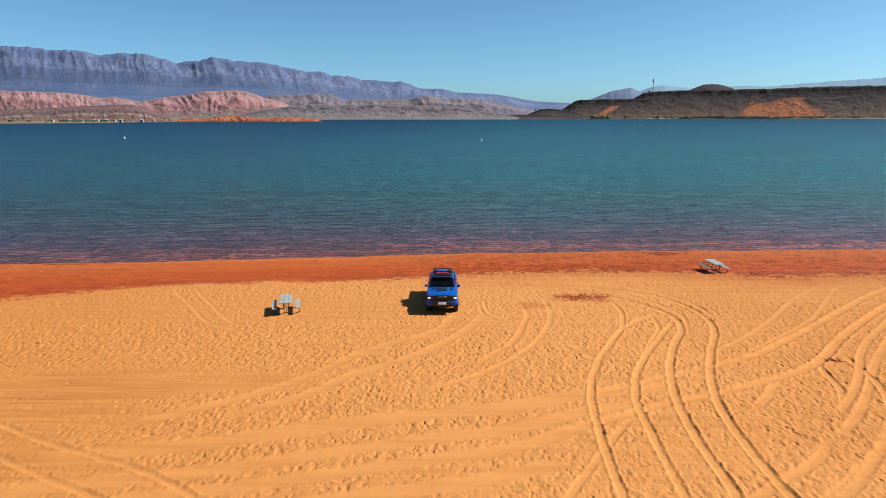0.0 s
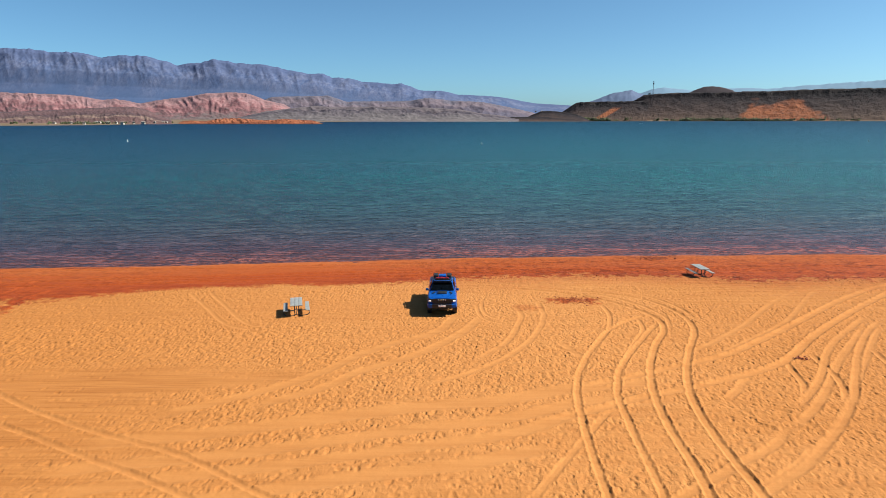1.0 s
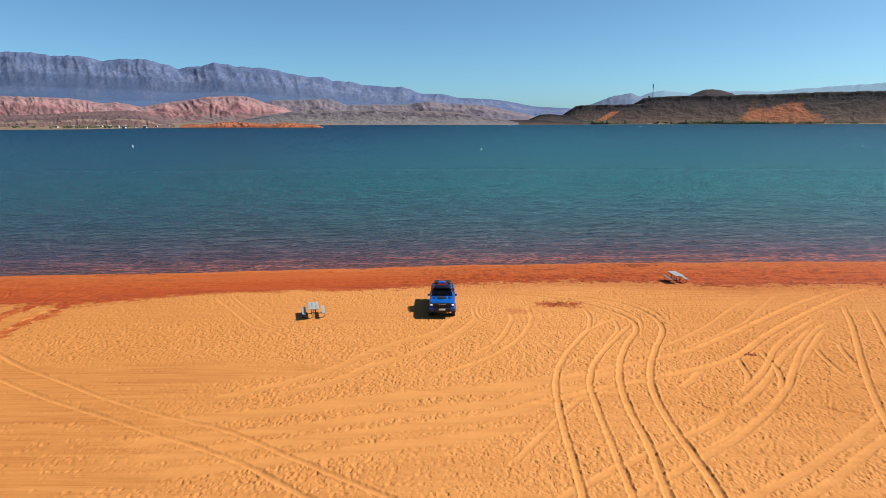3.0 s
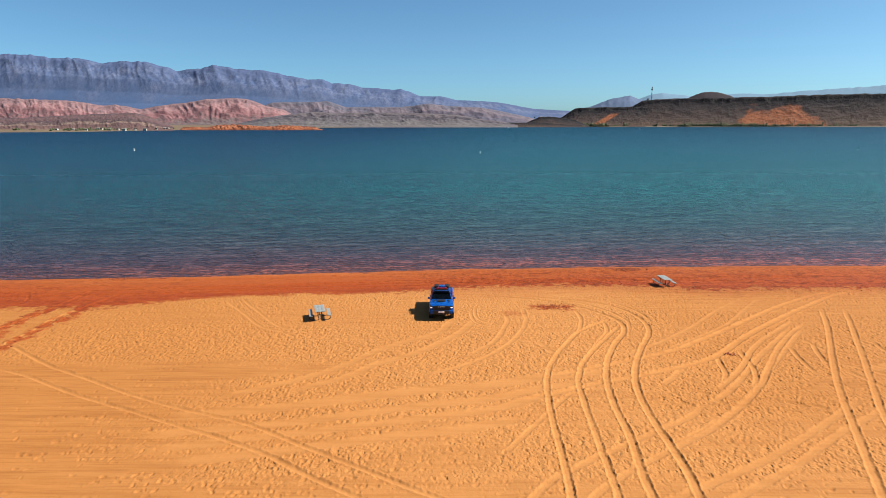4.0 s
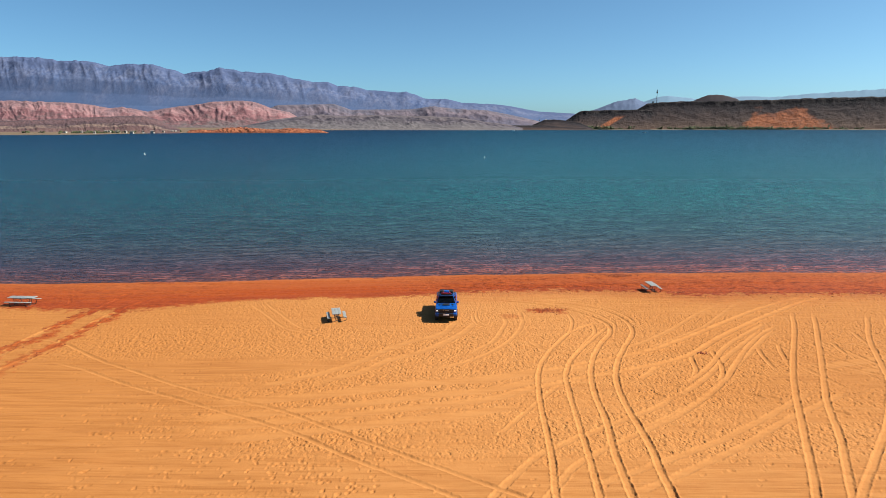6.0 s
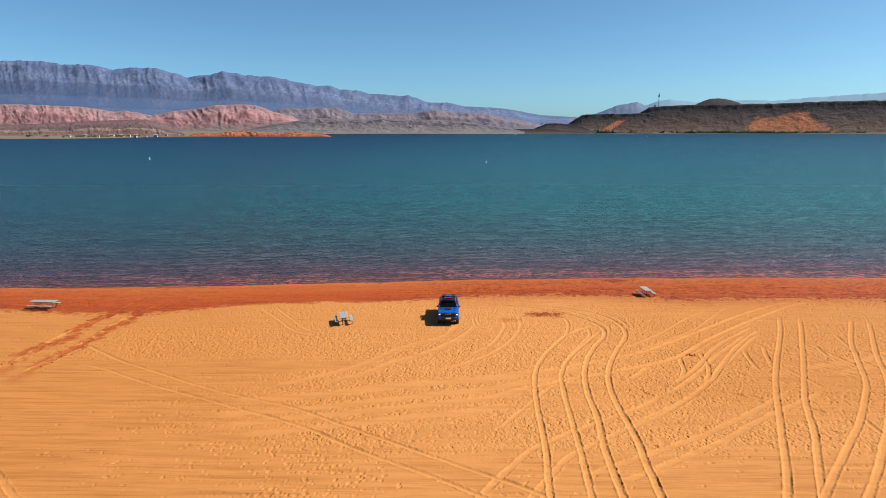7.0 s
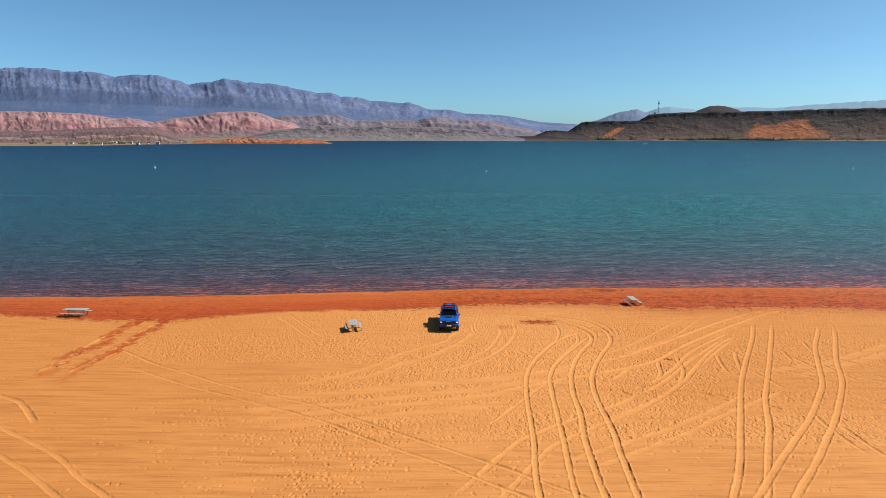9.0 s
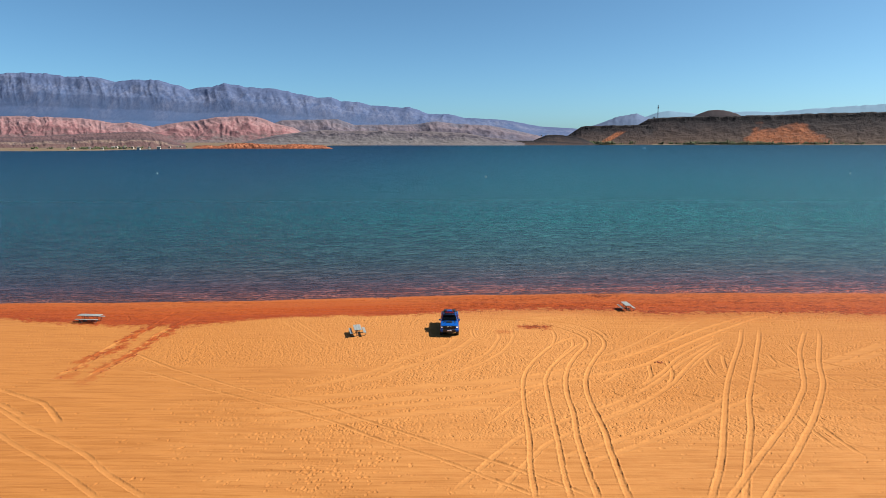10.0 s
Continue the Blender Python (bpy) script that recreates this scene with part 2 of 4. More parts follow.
        fac = m.math("ADD", fac, m.math("MULTIPLY_ADD", band, 0.5, -0.25))
    col = m.ramp(fac, [(p, dim(c)) for p, c in stops])
    scrub_dots = m.ramp(m.noise(scale * 9, 3), [(0.35, (0.62, 0.62, 0.62)), (0.6, (1, 1, 1))])
    col = m.mix(spots, col, scrub_dots, "MULTIPLY")
    m.set("Base Color", col)
    m.bump(m.noise(scale * 3, 6), 0.9, bump)
    return m.m


SAND, LAKE = sand_material(), water_material()
BLUE = plain("blue_car_paint", (0.004, 0.105, 0.49), 0.28, vary=0.06, scale=3, spec=0.25)
BLACK = plain("black_plastic", (0.012, 0.012, 0.014), 0.55, vary=0.3)
RUBBER = plain("tyre_rubber", (0.02, 0.018, 0.017), 0.9, vary=0.3, scale=20)
GLASS = plain("tinted_glass", (0.006, 0.008, 0.010), 0.06, vary=0.1)
LAMP = plain("lit_lamp_lens", (0.85, 0.86, 0.88), 0.12, vary=0.04, glow=0.2)
RED = plain("red_plastic", (0.55, 0.012, 0.02), 0.45, vary=0.2)
WHITE = plain("white_paint", (0.8, 0.8, 0.78), 0.5, vary=0.08)
ZINC = plain("weathered_grey_planks", (0.40, 0.41, 0.40), 0.5, vary=0.22, scale=6, bump=0.002)
STEEL = plain("dark_steel_tube", (0.06, 0.055, 0.055), 0.55, 0.3, vary=0.3)
CLOD = plain("damp_red_sand", (0.36, 0.068, 0.017), 0.9, vary=0.3, scale=12, bump=0.01)
BUOY = plain("buoy_plastic", (0.8, 0.78, 0.74), 0.5)
ROOFS = plain("roof_tiles", (0.42, 0.36, 0.32), 0.8, vary=0.25, scale=0.5)
STUCCO = plain("pale_stucco", (0.7, 0.65, 0.57), 0.9, vary=0.15, scale=0.3)
LEAF = plain("scrub_leaves", (0.115, 0.138, 0.055), 0.9, vary=0.5, scale=0.15)

# ---- shore lines ----
SHORE_X = [-3000, -120, -56, -42, -28, -14.5, 0, 15, 37, 56, 140, 3000]
SHORE_Y = [40, 46.5, 49.1, 49.8, 50.8, 52.4, 54.4, 55.6, 56.5, 56.7, 56, 50]
WET_X = [-120, -49, -45, -42, -38.5, -35, -32, -28, -26, -24, -21, -18.5, -14.5, -9, -3.7, 2.4, 7, 13, 18, 21, 24, 29, 41, 47, 120]
WET_Y = [38, 40.4, 39.5, 39.0, 38.3, 37.5, 37.5, 37.6, 38.2, 39.1, 40.6, 41.4, 42.2, 42.5, 43.1, 44.5, 45.2, 45.6, 45.0, 43.9, 43.5, 44.2, 44.4, 43.5, 43]


def shore(x):
    return np.interp(x, SHORE_X, SHORE_Y) + 0.06 * np.sin(x * 0.9) + 0.08 * np.sin(x * 0.37 + 1)


def lie(x, y):
    """Height of the plain beach and the lake bed."""
    s = shore(x) - y
    inland = 0.062 * np.minimum(s, 12.5) + 0.012 * np.clip(s - 12.5, 0, 60)
    return WATER + np.where(s > 0, inland, np.maximum(0.08 * s, -14))


# ---- beach: one sheet with ruts, footprints and ripples ----
def spread(a, b, step, last, ratio):
    out = [a]
    while out[-1] < b:
        out.append(out[-1] + step)
        step = min(step * ratio, last)
    return out


COLS = np.linspace(-1, 1, 2300)
out_x = np.array(spread(0.5, 4700, 0.5, 900, 1.35))
mid_y = np.array(spread(5.0, 47, 0.048, 0.125, 1.0022))
gy = np.concatenate([5.0 - np.array(spread(0.4, 400, 0.4, 90, 1.35))[::-1], mid_y,
                     mid_y[-1] + np.array(spread(0.12, 12, 0.12, 0.3, 1.02)),
                     mid_y[-1] + 12.5 + np.array(spread(2, 4780, 2, 900, 1.4))])
fan = 26 + 0.62 * (np.clip(gy, 5, 60) - 5)        # half width of the finely meshed part, row by row
GX = np.concatenate([-fan[:, None] - out_x[::-1], fan[:, None] * COLS, fan[:, None] + out_x], axis=1)
GY = np.repeat(gy[:, None], GX.shape[1], axis=1)
base = lie(GX, GY)
inner = smooth(1.0, 0.96, np.abs(GX) / fan[:, None]) * smooth(3, 6, GY) * smooth(58, 52, GY)
wetline = np.interp(GX, WET_X, WET_Y)
ragged = 0.55 + 1.1 * smooth(-12, 6, GX) + 0.45 * smooth(-17, -27, GX)
wet = smooth(-0.8, 0.8, GY - wetline + 0.8 * fbm(GX * 0.5, GY * 0.8, 4, 3) + ragged * (1.2 * fbm(GX * 3.4, GY * 3.0, 3, 9) + 0.5 * fbm(GX * 0.9, GY * 2.0, 2, 10)))
wet = np.maximum(wet, 0.42 * smooth(-8, 6, GX) * smooth(-5.5, 0.3, GY - wetline + 1.2 * fbm(GX * 0.4, GY * 0.9, 3, 11) + 1.5 * fbm(GX * 2.6, GY * 3.5, 3, 13)))

RELIEF = np.zeros_like(GX)
SMOOTHED = np.zeros_like(GX)      # 1 where wheels have rolled the sand


def column(x, half):
    return len(out_x) + int(np.clip(np.searchsorted(COLS, x / half), 0, len(COLS) - 1))


def window(x0, x1, y0, y1):
    i, j = np.searchsorted(gy, (y0, y1))
    ends = [(column(x0, h), column(x1, h)) for h in (fan[i], fan[min(j, len(gy) - 1)])]
    return slice(i, j), slice(min(e[0] for e in ends), max(e[1] for e in ends))


def rut(pts, depth=0.09, half=0.17, berm=0.05, tread=0.3, roll=0.9):
    """Presses a wheel's rut with berms along a bending line."""
    line = bend(pts, 10)
    seg = np.linalg.norm(np.diff(line, axis=0), axis=1)
    at = np.concatenate([[0], np.cumsum(seg)])
    dense = np.arange(0, at[-1], 0.05)
    lx, ly = np.interp(dense, at, line[:, 0]), np.interp(dense, at, line[:, 1])
    wob = 0.022 * vnoise(dense * 0.5, dense * 0, 5) + 0.015 * vnoise(dense * 2.1, dense * 0, 6)
    fade = smooth(0, 1.5, dense) * smooth(at[-1], at[-1] - 1.5, dense)
    reach = half * 2.6
    for k in range(0, len(dense), 40):
        sl = slice(k, k + 41)
        px, py = lx[sl], ly[sl]
        w = window(px.min() - reach - .1, px.max() + reach + .1, py.min() - reach - .1, py.max() + reach + .1)
        X, Y = GX[w], GY[w]
        if X.size == 0 or len(px) < 3:
            continue
        d2 = (X[..., None] - px) ** 2 + (Y[..., None] - py) ** 2
        near = d2.argmin(-1)
        tx, ty = np.gradient(px), np.gradient(py)
        own = (near < len(px) - 1) | (k + 41 >= len(dense)) | ((X - px[-1]) * tx[-1] + (Y - py[-1]) * ty[-1] < 0)
        first = (near > 0) | (k == 0) | ((X - px[0]) * tx[0] + (Y - py[0]) * ty[0] >= 0)
        side = (X - px[near]) * ty[near] - (Y - py[near]) * tx[near]
        d = np.sign(side) * np.sqrt(d2.min(-1)) + wob[sl][near]
        g = fade[sl][near] * np.where(own & first, 1, 0)
        along = dense[sl][near]
        lug = np.abs(np.sin(along * math.pi / 0.34 + 1.3 * np.sign(side) + 1.6 * vnoise(along * 0.9, along * 0, 14))) * (0.6 + 0.8 * np.abs(vnoise(along * 1.3, along * 0, 15)))
        s = np.abs(d) / half + tread * 0.45 * (lug - 0.6)
        cut = -depth * (1 - smooth(0.48, 1.25, s + 0.25 * vnoise(X * 6, Y * 6, 12)))
        lip = berm * np.exp(-((s - 1.34) / 0.27) ** 2) * (1 + 0.8 * vnoise(X * 4, Y * 4, 8) + 0.5 * vnoise(X * 11, Y * 11, 9))
        bars = tread * depth * 0.16 * np.sin(along * 2 * math.pi / 0.34) * (1 - smooth(0.4, 1.0, s))
        m = g * (1 - smooth(2.0, 2.6, s))
        RELIEF[w] = RELIEF[w] * (1 - roll * g * (1 - smooth(0.95, 1.4, s))) + m * (cut + lip + bars)
        SMOOTHED[w] = np.maximum(SMOOTHED[w], min(1.0, roll * 1.1) * g * (1 - smooth(1.1, 1.5, s)))


def dimple(x, y, length, width, depth, turn):
    """One footprint: a hollow, deeper at the toe, with sand pushed up round it."""
    r = length * 1.05
    w = window(x - r, x + r, y - r, y + r)
    X, Y = GX[w] - x, GY[w] - y
    if X.size == 0:
        return
    c, s = math.cos(turn), math.sin(turn)
    u, v = (X * c + Y * s) / length * 2, (-X * s + Y * c) / width * 2
    q = np.hypot(u, v * (1 + 0.35 * np.clip(u, -1, 1)))
    hollow = np.exp(-q ** 3 * 0.9)
    keep = 1 - 0.9 * SMOOTHED[w]
    RELIEF[w] = RELIEF[w] * (1 - 0.75 * hollow * keep) + depth * keep * (-hollow * (1 + 0.35 * np.clip(u, -1.5, 1.5)) + 0.42 * np.exp(-((q - 1.3) / 0.28) ** 2))


# faint bands rolled earlier, then trampling, then the fresh ruts
def band(pts, half=0.2, depth=0.03, berm=0.018):
    rut(pts, depth * 0.5, half, berm, 0.0, 0.92)


band([(0.9, 35.2), (0.3, 33.8), (-0.6, 31.4), (-2.8, 29.5), (-4.5, 27.7), (-5.9, 25.5), (-8.2, 23.2), (-12, 20.6)], 0.26)
band([(2.3, 34.7), (1.1, 31.8), (-0.4, 29.3), (-2.0, 27.3), (-4.2, 25.5), (-5.6, 23.6), (-8.5, 21.4)], 0.26)
band([(6.0, 38.2), (6.0, 35.4), (5.8, 33.8), (5.2, 31.6), (4.2, 29.3), (2.6, 26.9), (0.6, 25.0), (-1.4, 23.8)], 0.16, 0.035, 0.022)
band([(4.4, 37.0), (4.6, 34.7), (4.2, 32.9), (3.2, 29.6), (1.2, 26.8)], 0.16, 0.03, 0.02)
band([(10.0, 24.6), (7.4, 24.0), (4.9, 23.4), (2.3, 22.3), (-0.7, 21.8), (-4.7, 20.7), (-8.9, 19.4), (-14, 18.4)], 0.40)
band([(8.0, 22.6), (5.3, 22.1), (3.5, 21.1), (1.2, 20.3), (-1.8, 19.6), (-4.3, 18.8), (-8.2, 17.7), (-14, 16.5)], 0.30)
band([(6.3, 21.7), (4.2, 20.4), (2.0, 19.2), (-0.6, 18.5), (-4.1, 17.5), (-7.7, 16.6), (-13, 15.2)], 0.28)
band([(4.0, 18.4), (1.0, 17.3), (-3, 16.3), (-7, 15.2), (-12, 14.0)], 0.30)
band([(-18.4, 40.3), (-15.2, 35.7), (-13.2, 32.9), (-11.1, 31.5)], 0.13)
band([(-16.9, 40.3), (-13.9, 35.7), (-11.9, 32.9), (-10.1, 32.0)], 0.13)
band([(26.7, 42.5), (24.2, 40.2), (21.4, 37.4), (17.1, 32.4), (13.8, 29.2), (11, 27)], 0.15, 0.03, 0.02)
band([(26.8, 41.3), (24.6, 38.9), (20.5, 33.7), (16.4, 30.0), (13.5, 27.6)], 0.15, 0.03, 0.02)
band([(41.0, 33.2), (35.2, 29.5), (30.6, 26.8), (27.3, 25.7), (24.0, 24.6)], 0.34)
band([(39.4, 30.8), (34.1, 27.7), (30.6, 25.8), (26, 23.6)], 0.30)
band([(6.0, 30.2), (6.7, 27.8), (7.0, 26.6)])

slant = GY - 0.16 * GX
patch = fbm(GX * 0.05, slant * 0.42, 3, 21)
trodden_upper = smooth(23.5, 27.5, GY + 1.6 * patch) * (0.12 + 0.88 * smooth(-33, -24, GX + 3 * patch))
trodden_lower = smooth(-0.38, 0.0, patch) * smooth(11.0, 15.0, GY) * smooth(-21, -8, GX) * smooth(36, 18, GX)
trample = np.maximum(trodden_upper * (1 - 0.15 * smooth(12, 22, GX)), 0.95 * trodden_lower)
trample = trample * (1 - 0.94 * SMOOTHED) * smooth(0.95, 0.5, wet) * (0.45 + 0.6 * smooth(-0.35, 0.35, fbm(GX * 0.13, slant * 0.34, 3, 22)))
mild = 0.018 * fbm(GX * 0.35, GY * 0.5, 3, 30) + 0.006 * fbm(GX * 1.6, GY * 1.9, 3, 33)
ripple = 0.040 * vnoise(GX * 0.36 + 0.2 * GY, GY * 2.3 + 0.6 * fbm(GX * 0.2, GY * 0.2, 2, 40), 41) \
    + 0.012 * vnoise(GX * 0.25, GY * 7.0, 42)
RELIEF += mild + ripple * smooth(30, 21, GY) * (1 - 0.8 * SMOOTHED) * (1 - 0.6 * trample)
turn_x, turn_y = 0.22 * fbm(GX * 1.3, GY * 1.3, 2, 90), 0.22 * fbm(GX * 1.3, GY * 1.3, 2, 95)
RELIEF += trample * (0.030 * np.maximum(ridged((GX + turn_x) * 1.5, (GY + turn_y) * 1.35, 2, 72), -0.6)
                     + 0.020 * ridged((GX * 0.8 + GY * 0.6 + turn_y) * 2.6, (GY * 0.8 - GX * 0.6 + turn_x) * 2.2, 2, 78))
del turn_x, turn_y
RELIEF += smooth(0.3, 0.8, wet) * (0.03 * ridged(GX * 0.5, GY * 1.5, 3, 47) + (0.02 + 0.055 * np.clip(ragged - 0.55, 0, 1)) * fbm(GX * 3, GY * 2.4, 3, 48) * smooth(-0.3, 0.4, fbm(GX * 0.2, GY * 0.4, 2, 49) + 0.5 * ragged - 0.55)) * smooth(1.0, 3.0, shore(GX) - GY)

# older crossing tracks and slewed marks on the driven side, before feet crossed them
for k in range(11):
    x0, y0, wx0, wy0, span = rng.uniform(8, 24), rng.uniform(37.5, 43), 1.0, rng.uniform(-0.12, 0.04), rng.uniform(10, 26)
    for gap in (0.0, 1.55) if k % 3 else (0.0,):
        rut([(x0 + wx0 * span * t, y0 + wy0 * span * t + gap * 0.8) for t in (0, 0.35, 0.7, 1)], rng.uniform(0.02, 0.034), rng.uniform(0.10, 0.15), 0.018, 0.3, 0.6)
for k in range(34):
    x0, y0, span = rng.uniform(23, 43), rng.uniform(13, 33), rng.uniform(2.5, 7)
    rut([(x0 + (0.15 + 0.6 * (k % 2)) * span * t, y0 - (0.7 + 0.1 * t) * span * t) for t in (0, 0.5, 1)], rng.uniform(0.03, 0.05), rng.uniform(0.13, 0.2), 0.028, 0.4, 0.5)

FX, FY = rng.uniform(-46, 46, 74000), 6 + 41 * rng.random(74000) ** 0.85
luck = rng.random(74000)
driven = smooth(8, 16, FX) * smooth(13, 17, FY) * smooth(44, 38, FY)
sparse = 0.03 + 0.20 * smooth(0.15, 0.5, fbm(FX * 0.3, FY * 0.2, 2, 23)) * smooth(-24, -12, FX) + 0.26 * driven
for fx, fy, l, bit in zip(FX, FY, luck, sparse):
    i = np.searchsorted(gy, fy)
    if l > bit + 0.68 * trample[i, column(fx, fan[i])] or fy > np.interp(fx, WET_X, WET_Y) + 0.6:
        continue
    size = rng.uniform(0.20, 0.34)
    wide = size * rng.uniform(0.40, 0.62)
    dimple(fx, fy, size, wide, wide * rng.uniform(0.12, 0.24), rng.normal(0.5, 1.0))
for k in range(520):     # many feet crossed the graded strip here
    fx, fy = rng.normal(-6.5, 2.4), rng.uniform(5.5, 20)
    size = rng.uniform(0.20, 0.30)
    dimple(fx, fy, size, size * rng.uniform(0.5, 0.75), rng.uniform(0.03, 0.05), rng.normal(0.9, 0.5))
for fx, fy, size in ((12.3, 20.1, 0.9), (14.2, 20.3, 0.7), (13.8, 21.5, 0.7), (5.5, 17.8, 0.5), (18.0, 20.1, 1.1), (18.9, 19.8, 0.9), (21.7, 17.9, 0.9)):
    dimple(fx, fy, size, size * 0.45, 0.09, 2.4)      # dug hollows
RELIEF[:, 1:-1] = 0.25 * RELIEF[:, :-2] + 0.5 * RELIEF[:, 1:-1] + 0.25 * RELIEF[:, 2:]
RELIEF = 0.055 * np.tanh(RELIEF / 0.055)


def fresh(pts, depth=0.11, half=0.16, berm=0.05, tread=0.3):
    rut(pts, depth * 0.36, half * 0.94, berm * 0.32, tread)


# light single tracks crossing the driven ground
fresh([(26.0, 32.4), (24.4, 31.5), (21.1, 27.4), (18.6, 24.3), (16.7, 21.8), (14.2, 19.0), (11.9, 17.0), (10.0, 15.7)], 0.07, 0.19, 0.05)
fresh([(24.6, 32.5), (23.4, 31.4), (20.5, 28.2), (18.4, 25.6), (16.4, 23.0), (14.7, 21.1), (13.2, 19.8)], 0.07, 0.19, 0.05)
fresh([(22.0, 21.0), (18.2, 17.9), (14.8, 15.3), (12.7, 13.9), (6, 10)], 0.05, 0.20, 0.04)
fresh([(24.0, 20.8), (18.7, 17.2), (15.8, 14.9), (13.9, 13.5), (8, 9.6)], 0.05, 0.20, 0.04)
fresh([(7.3, 22.2), (6.2, 20.6), (5.4, 19.4), (4.2, 17.5), (2.4, 14.6)], 0.06, 0.15, 0.04)
fresh([(13.4, 20.3), (12.2, 18.7), (10.3, 17.4), (9.1, 16.5), (5.7, 14.0), (3.8, 12.2), (0.2, 6.5)], 0.06, 0.18, 0.04)
fresh([(14.8, 19.5), (13.5, 18.1), (11.5, 16.5), (8.5, 14.2), (6.0, 12.0), (4.2, 9.2), (2.2, 5.8)], 0.06, 0.18, 0.04)
fresh([(11.5, 22.0), (12.7, 23.3), (14.0, 24.9), (15.2, 26.2)], 0.07, 0.20, 0.05)
fresh([(17.0, 27.9), (16.3, 24.8), (15.9, 23.6), (14.7, 21.5)], 0.11, 0.16, 0.06)
fresh([(18.8, 28.7), (18.4, 26.4), (18.1, 24.9), (17.5, 23.3), (16.6, 21.8)], 0.12, 0.16, 0.06)
fresh([(26.4, 33.9), (24.1, 31.8), (21.6, 28.7), (19.1, 25.1), (17.7, 23.0), (15.8, 20.6), (13.7, 18.4), (12.2, 17.1)], 0.09, 0.18, 0.06)
fresh([(25.9, 34.6), (23.6, 32.5), (21.3, 30.2), (19.4, 27.9), (17.7, 25.4), (16.2, 23.5), (14.5, 21.7)], 0.09, 0.18, 0.06)
fresh([(22.4, 29.2), (21.6, 26.0), (21.4, 23.8)], 0.12, 0.16, 0.06)
fresh([(24.3, 29.9), (23.3, 27.2), (22.7, 25.3)], 0.12, 0.16, 0.06)
fresh([(28.4, 30.5), (28.0, 28.4), (27.7, 26.6)], 0.10, 0.16, 0.05)
fresh([(31.5, 33.0), (30.9, 30.4), (30.3, 27.9)], 0.09, 0.16, 0.05)
fresh([(24.5, 15.8), (24.6, 12.2), (24.9, 10.6)], 0.09, 0.16, 0.05)
fresh([(23.8, 17.7), (23.6, 14.1), (23.9, 11.1)], 0.09, 0.16, 0.05)
fresh([(28.2, 20.9), (29.4, 18.8), (30.4, 17.3)], 0.09, 0.16, 0.05)
# two pairs of wheels that swung through the driven side
fresh([(29.6, 37.8), (26.7, 32.0), (24.0, 27.1), (21.9, 23.1), (20.3, 19.7), (18.6, 15.9), (17.0, 12.3), (15.1, 8.4), (13.6, 5.7)], 0.11, 0.18, 0.07)
fresh([(31.2, 37.4), (27.0, 29.2), (23.8, 23.1), (21.6, 18.8), (19.8, 14.6), (17.6, 10.3), (15.3, 5.5)], 0.11, 0.18, 0.07)
fresh([(35.6, 37.1), (31.9, 31.2), (29.5, 26.5), (27.6, 22.6), (25.8, 19.8), (23.0, 16.0), (20.3, 12.8), (18.5, 10.7), (16.7, 8.4), (14.3, 5.5)], 0.10, 0.18, 0.07)
fresh([(36.6, 36.3), (31.7, 27.8), (29.0, 22.5), (25.5, 17.2), (22.2, 12.8), (19.6, 9.6), (16.2, 5.5)], 0.10, 0.18, 0.07)
# tracks across the graded western sand
fresh([(-36, 19.5), (-31.9, 16.6), (-28.1, 13.9), (-24.9, 12.0), (-22.1, 10.2), (-19.0, 7.6), (-15.6, 5.2)], 0.07, 0.17, 0.035)
fresh([(-34, 16.4), (-29.1, 12.7), (-25.7, 10.4), (-22.7, 8.5), (-19.9, 6.4), (-18, 5)], 0.07, 0.17, 0.035)
fresh([(-30.9, 29.9), (-28.2, 28.6), (-24.0, 25.5), (-20.5, 23.4), (-17.2, 21.4), (-13.7, 19.6), (-9.2, 17.6), (-5.4, 15.0), (-0.5, 11.8), (4.0, 8.8), (7.7, 6.0)], 0.11, 0.15, 0.07)
fresh([(-27.0, 25.0), (-24.4, 23.9), (-20.7, 21.7), (-17.9, 20.2), (-15.3, 18.9), (-12.0, 17.2), (-9.6, 16.0), (-7.5, 14.7), (-5.0, 12.8), (-0.5, 9.9), (5.2, 5.7)], 0.11, 0.15, 0.07)
fresh([(-37, 21), (-34.6, 20.2), (-31.3, 18.6), (-29.4, 17.6), (-27.1, 15.3), (-26.1, 14.2)], 0.14, 0.2, 0.05)
fresh([(-35, 19), (-32.7, 17.6), (-29.0, 15.2)], 0.10, 0.2, 0.05)
fresh([(-31.8, 45.6), (-31.1, 39.1), (-31.0, 35.8), (-31.6, 32.2), (-31.7, 29.4), (-31.4, 25.5), (-32.2, 22.8)], 0.09, 0.3, 0.07)
fresh([(-28.3, 43.5), (-28.7, 37.5), (-29.1, 34.9), (-28.8, 31.6), (-29.0, 26.0), (-29.3, 22.8)], 0.09, 0.3, 0.07)
fresh([(-37.0, 43.5), (-35.4, 41.0), (-34.9, 39.4), (-35.4, 38.0)], 0.12, 0.14, 0.05)
# thin dark lines and turning arcs beside the truck
fresh([(4.2, 28.2), (5.4, 27.8), (6.6, 26.8)], 0.10, 0.12, 0.05)
fresh([(5.2, 29.3), (6.1, 28.6), (7.0, 27.7)], 0.10, 0.12, 0.05)
fresh([(2.3, 38.3), (2.3, 35.2), (2.9, 34.0), (4.3, 33.2)], 0.04, 0.12, 0.05)
fresh([(1.9, 37.7), (2.0, 34.7), (2.5, 33.5), (3.8, 32.6)], 0.04, 0.12, 0.05)
fresh([(-4.0, 22.6), (-2.4, 22.3), (-0.9, 22.1), (0.2, 22.3)], 0.08, 0.10, 0.03)
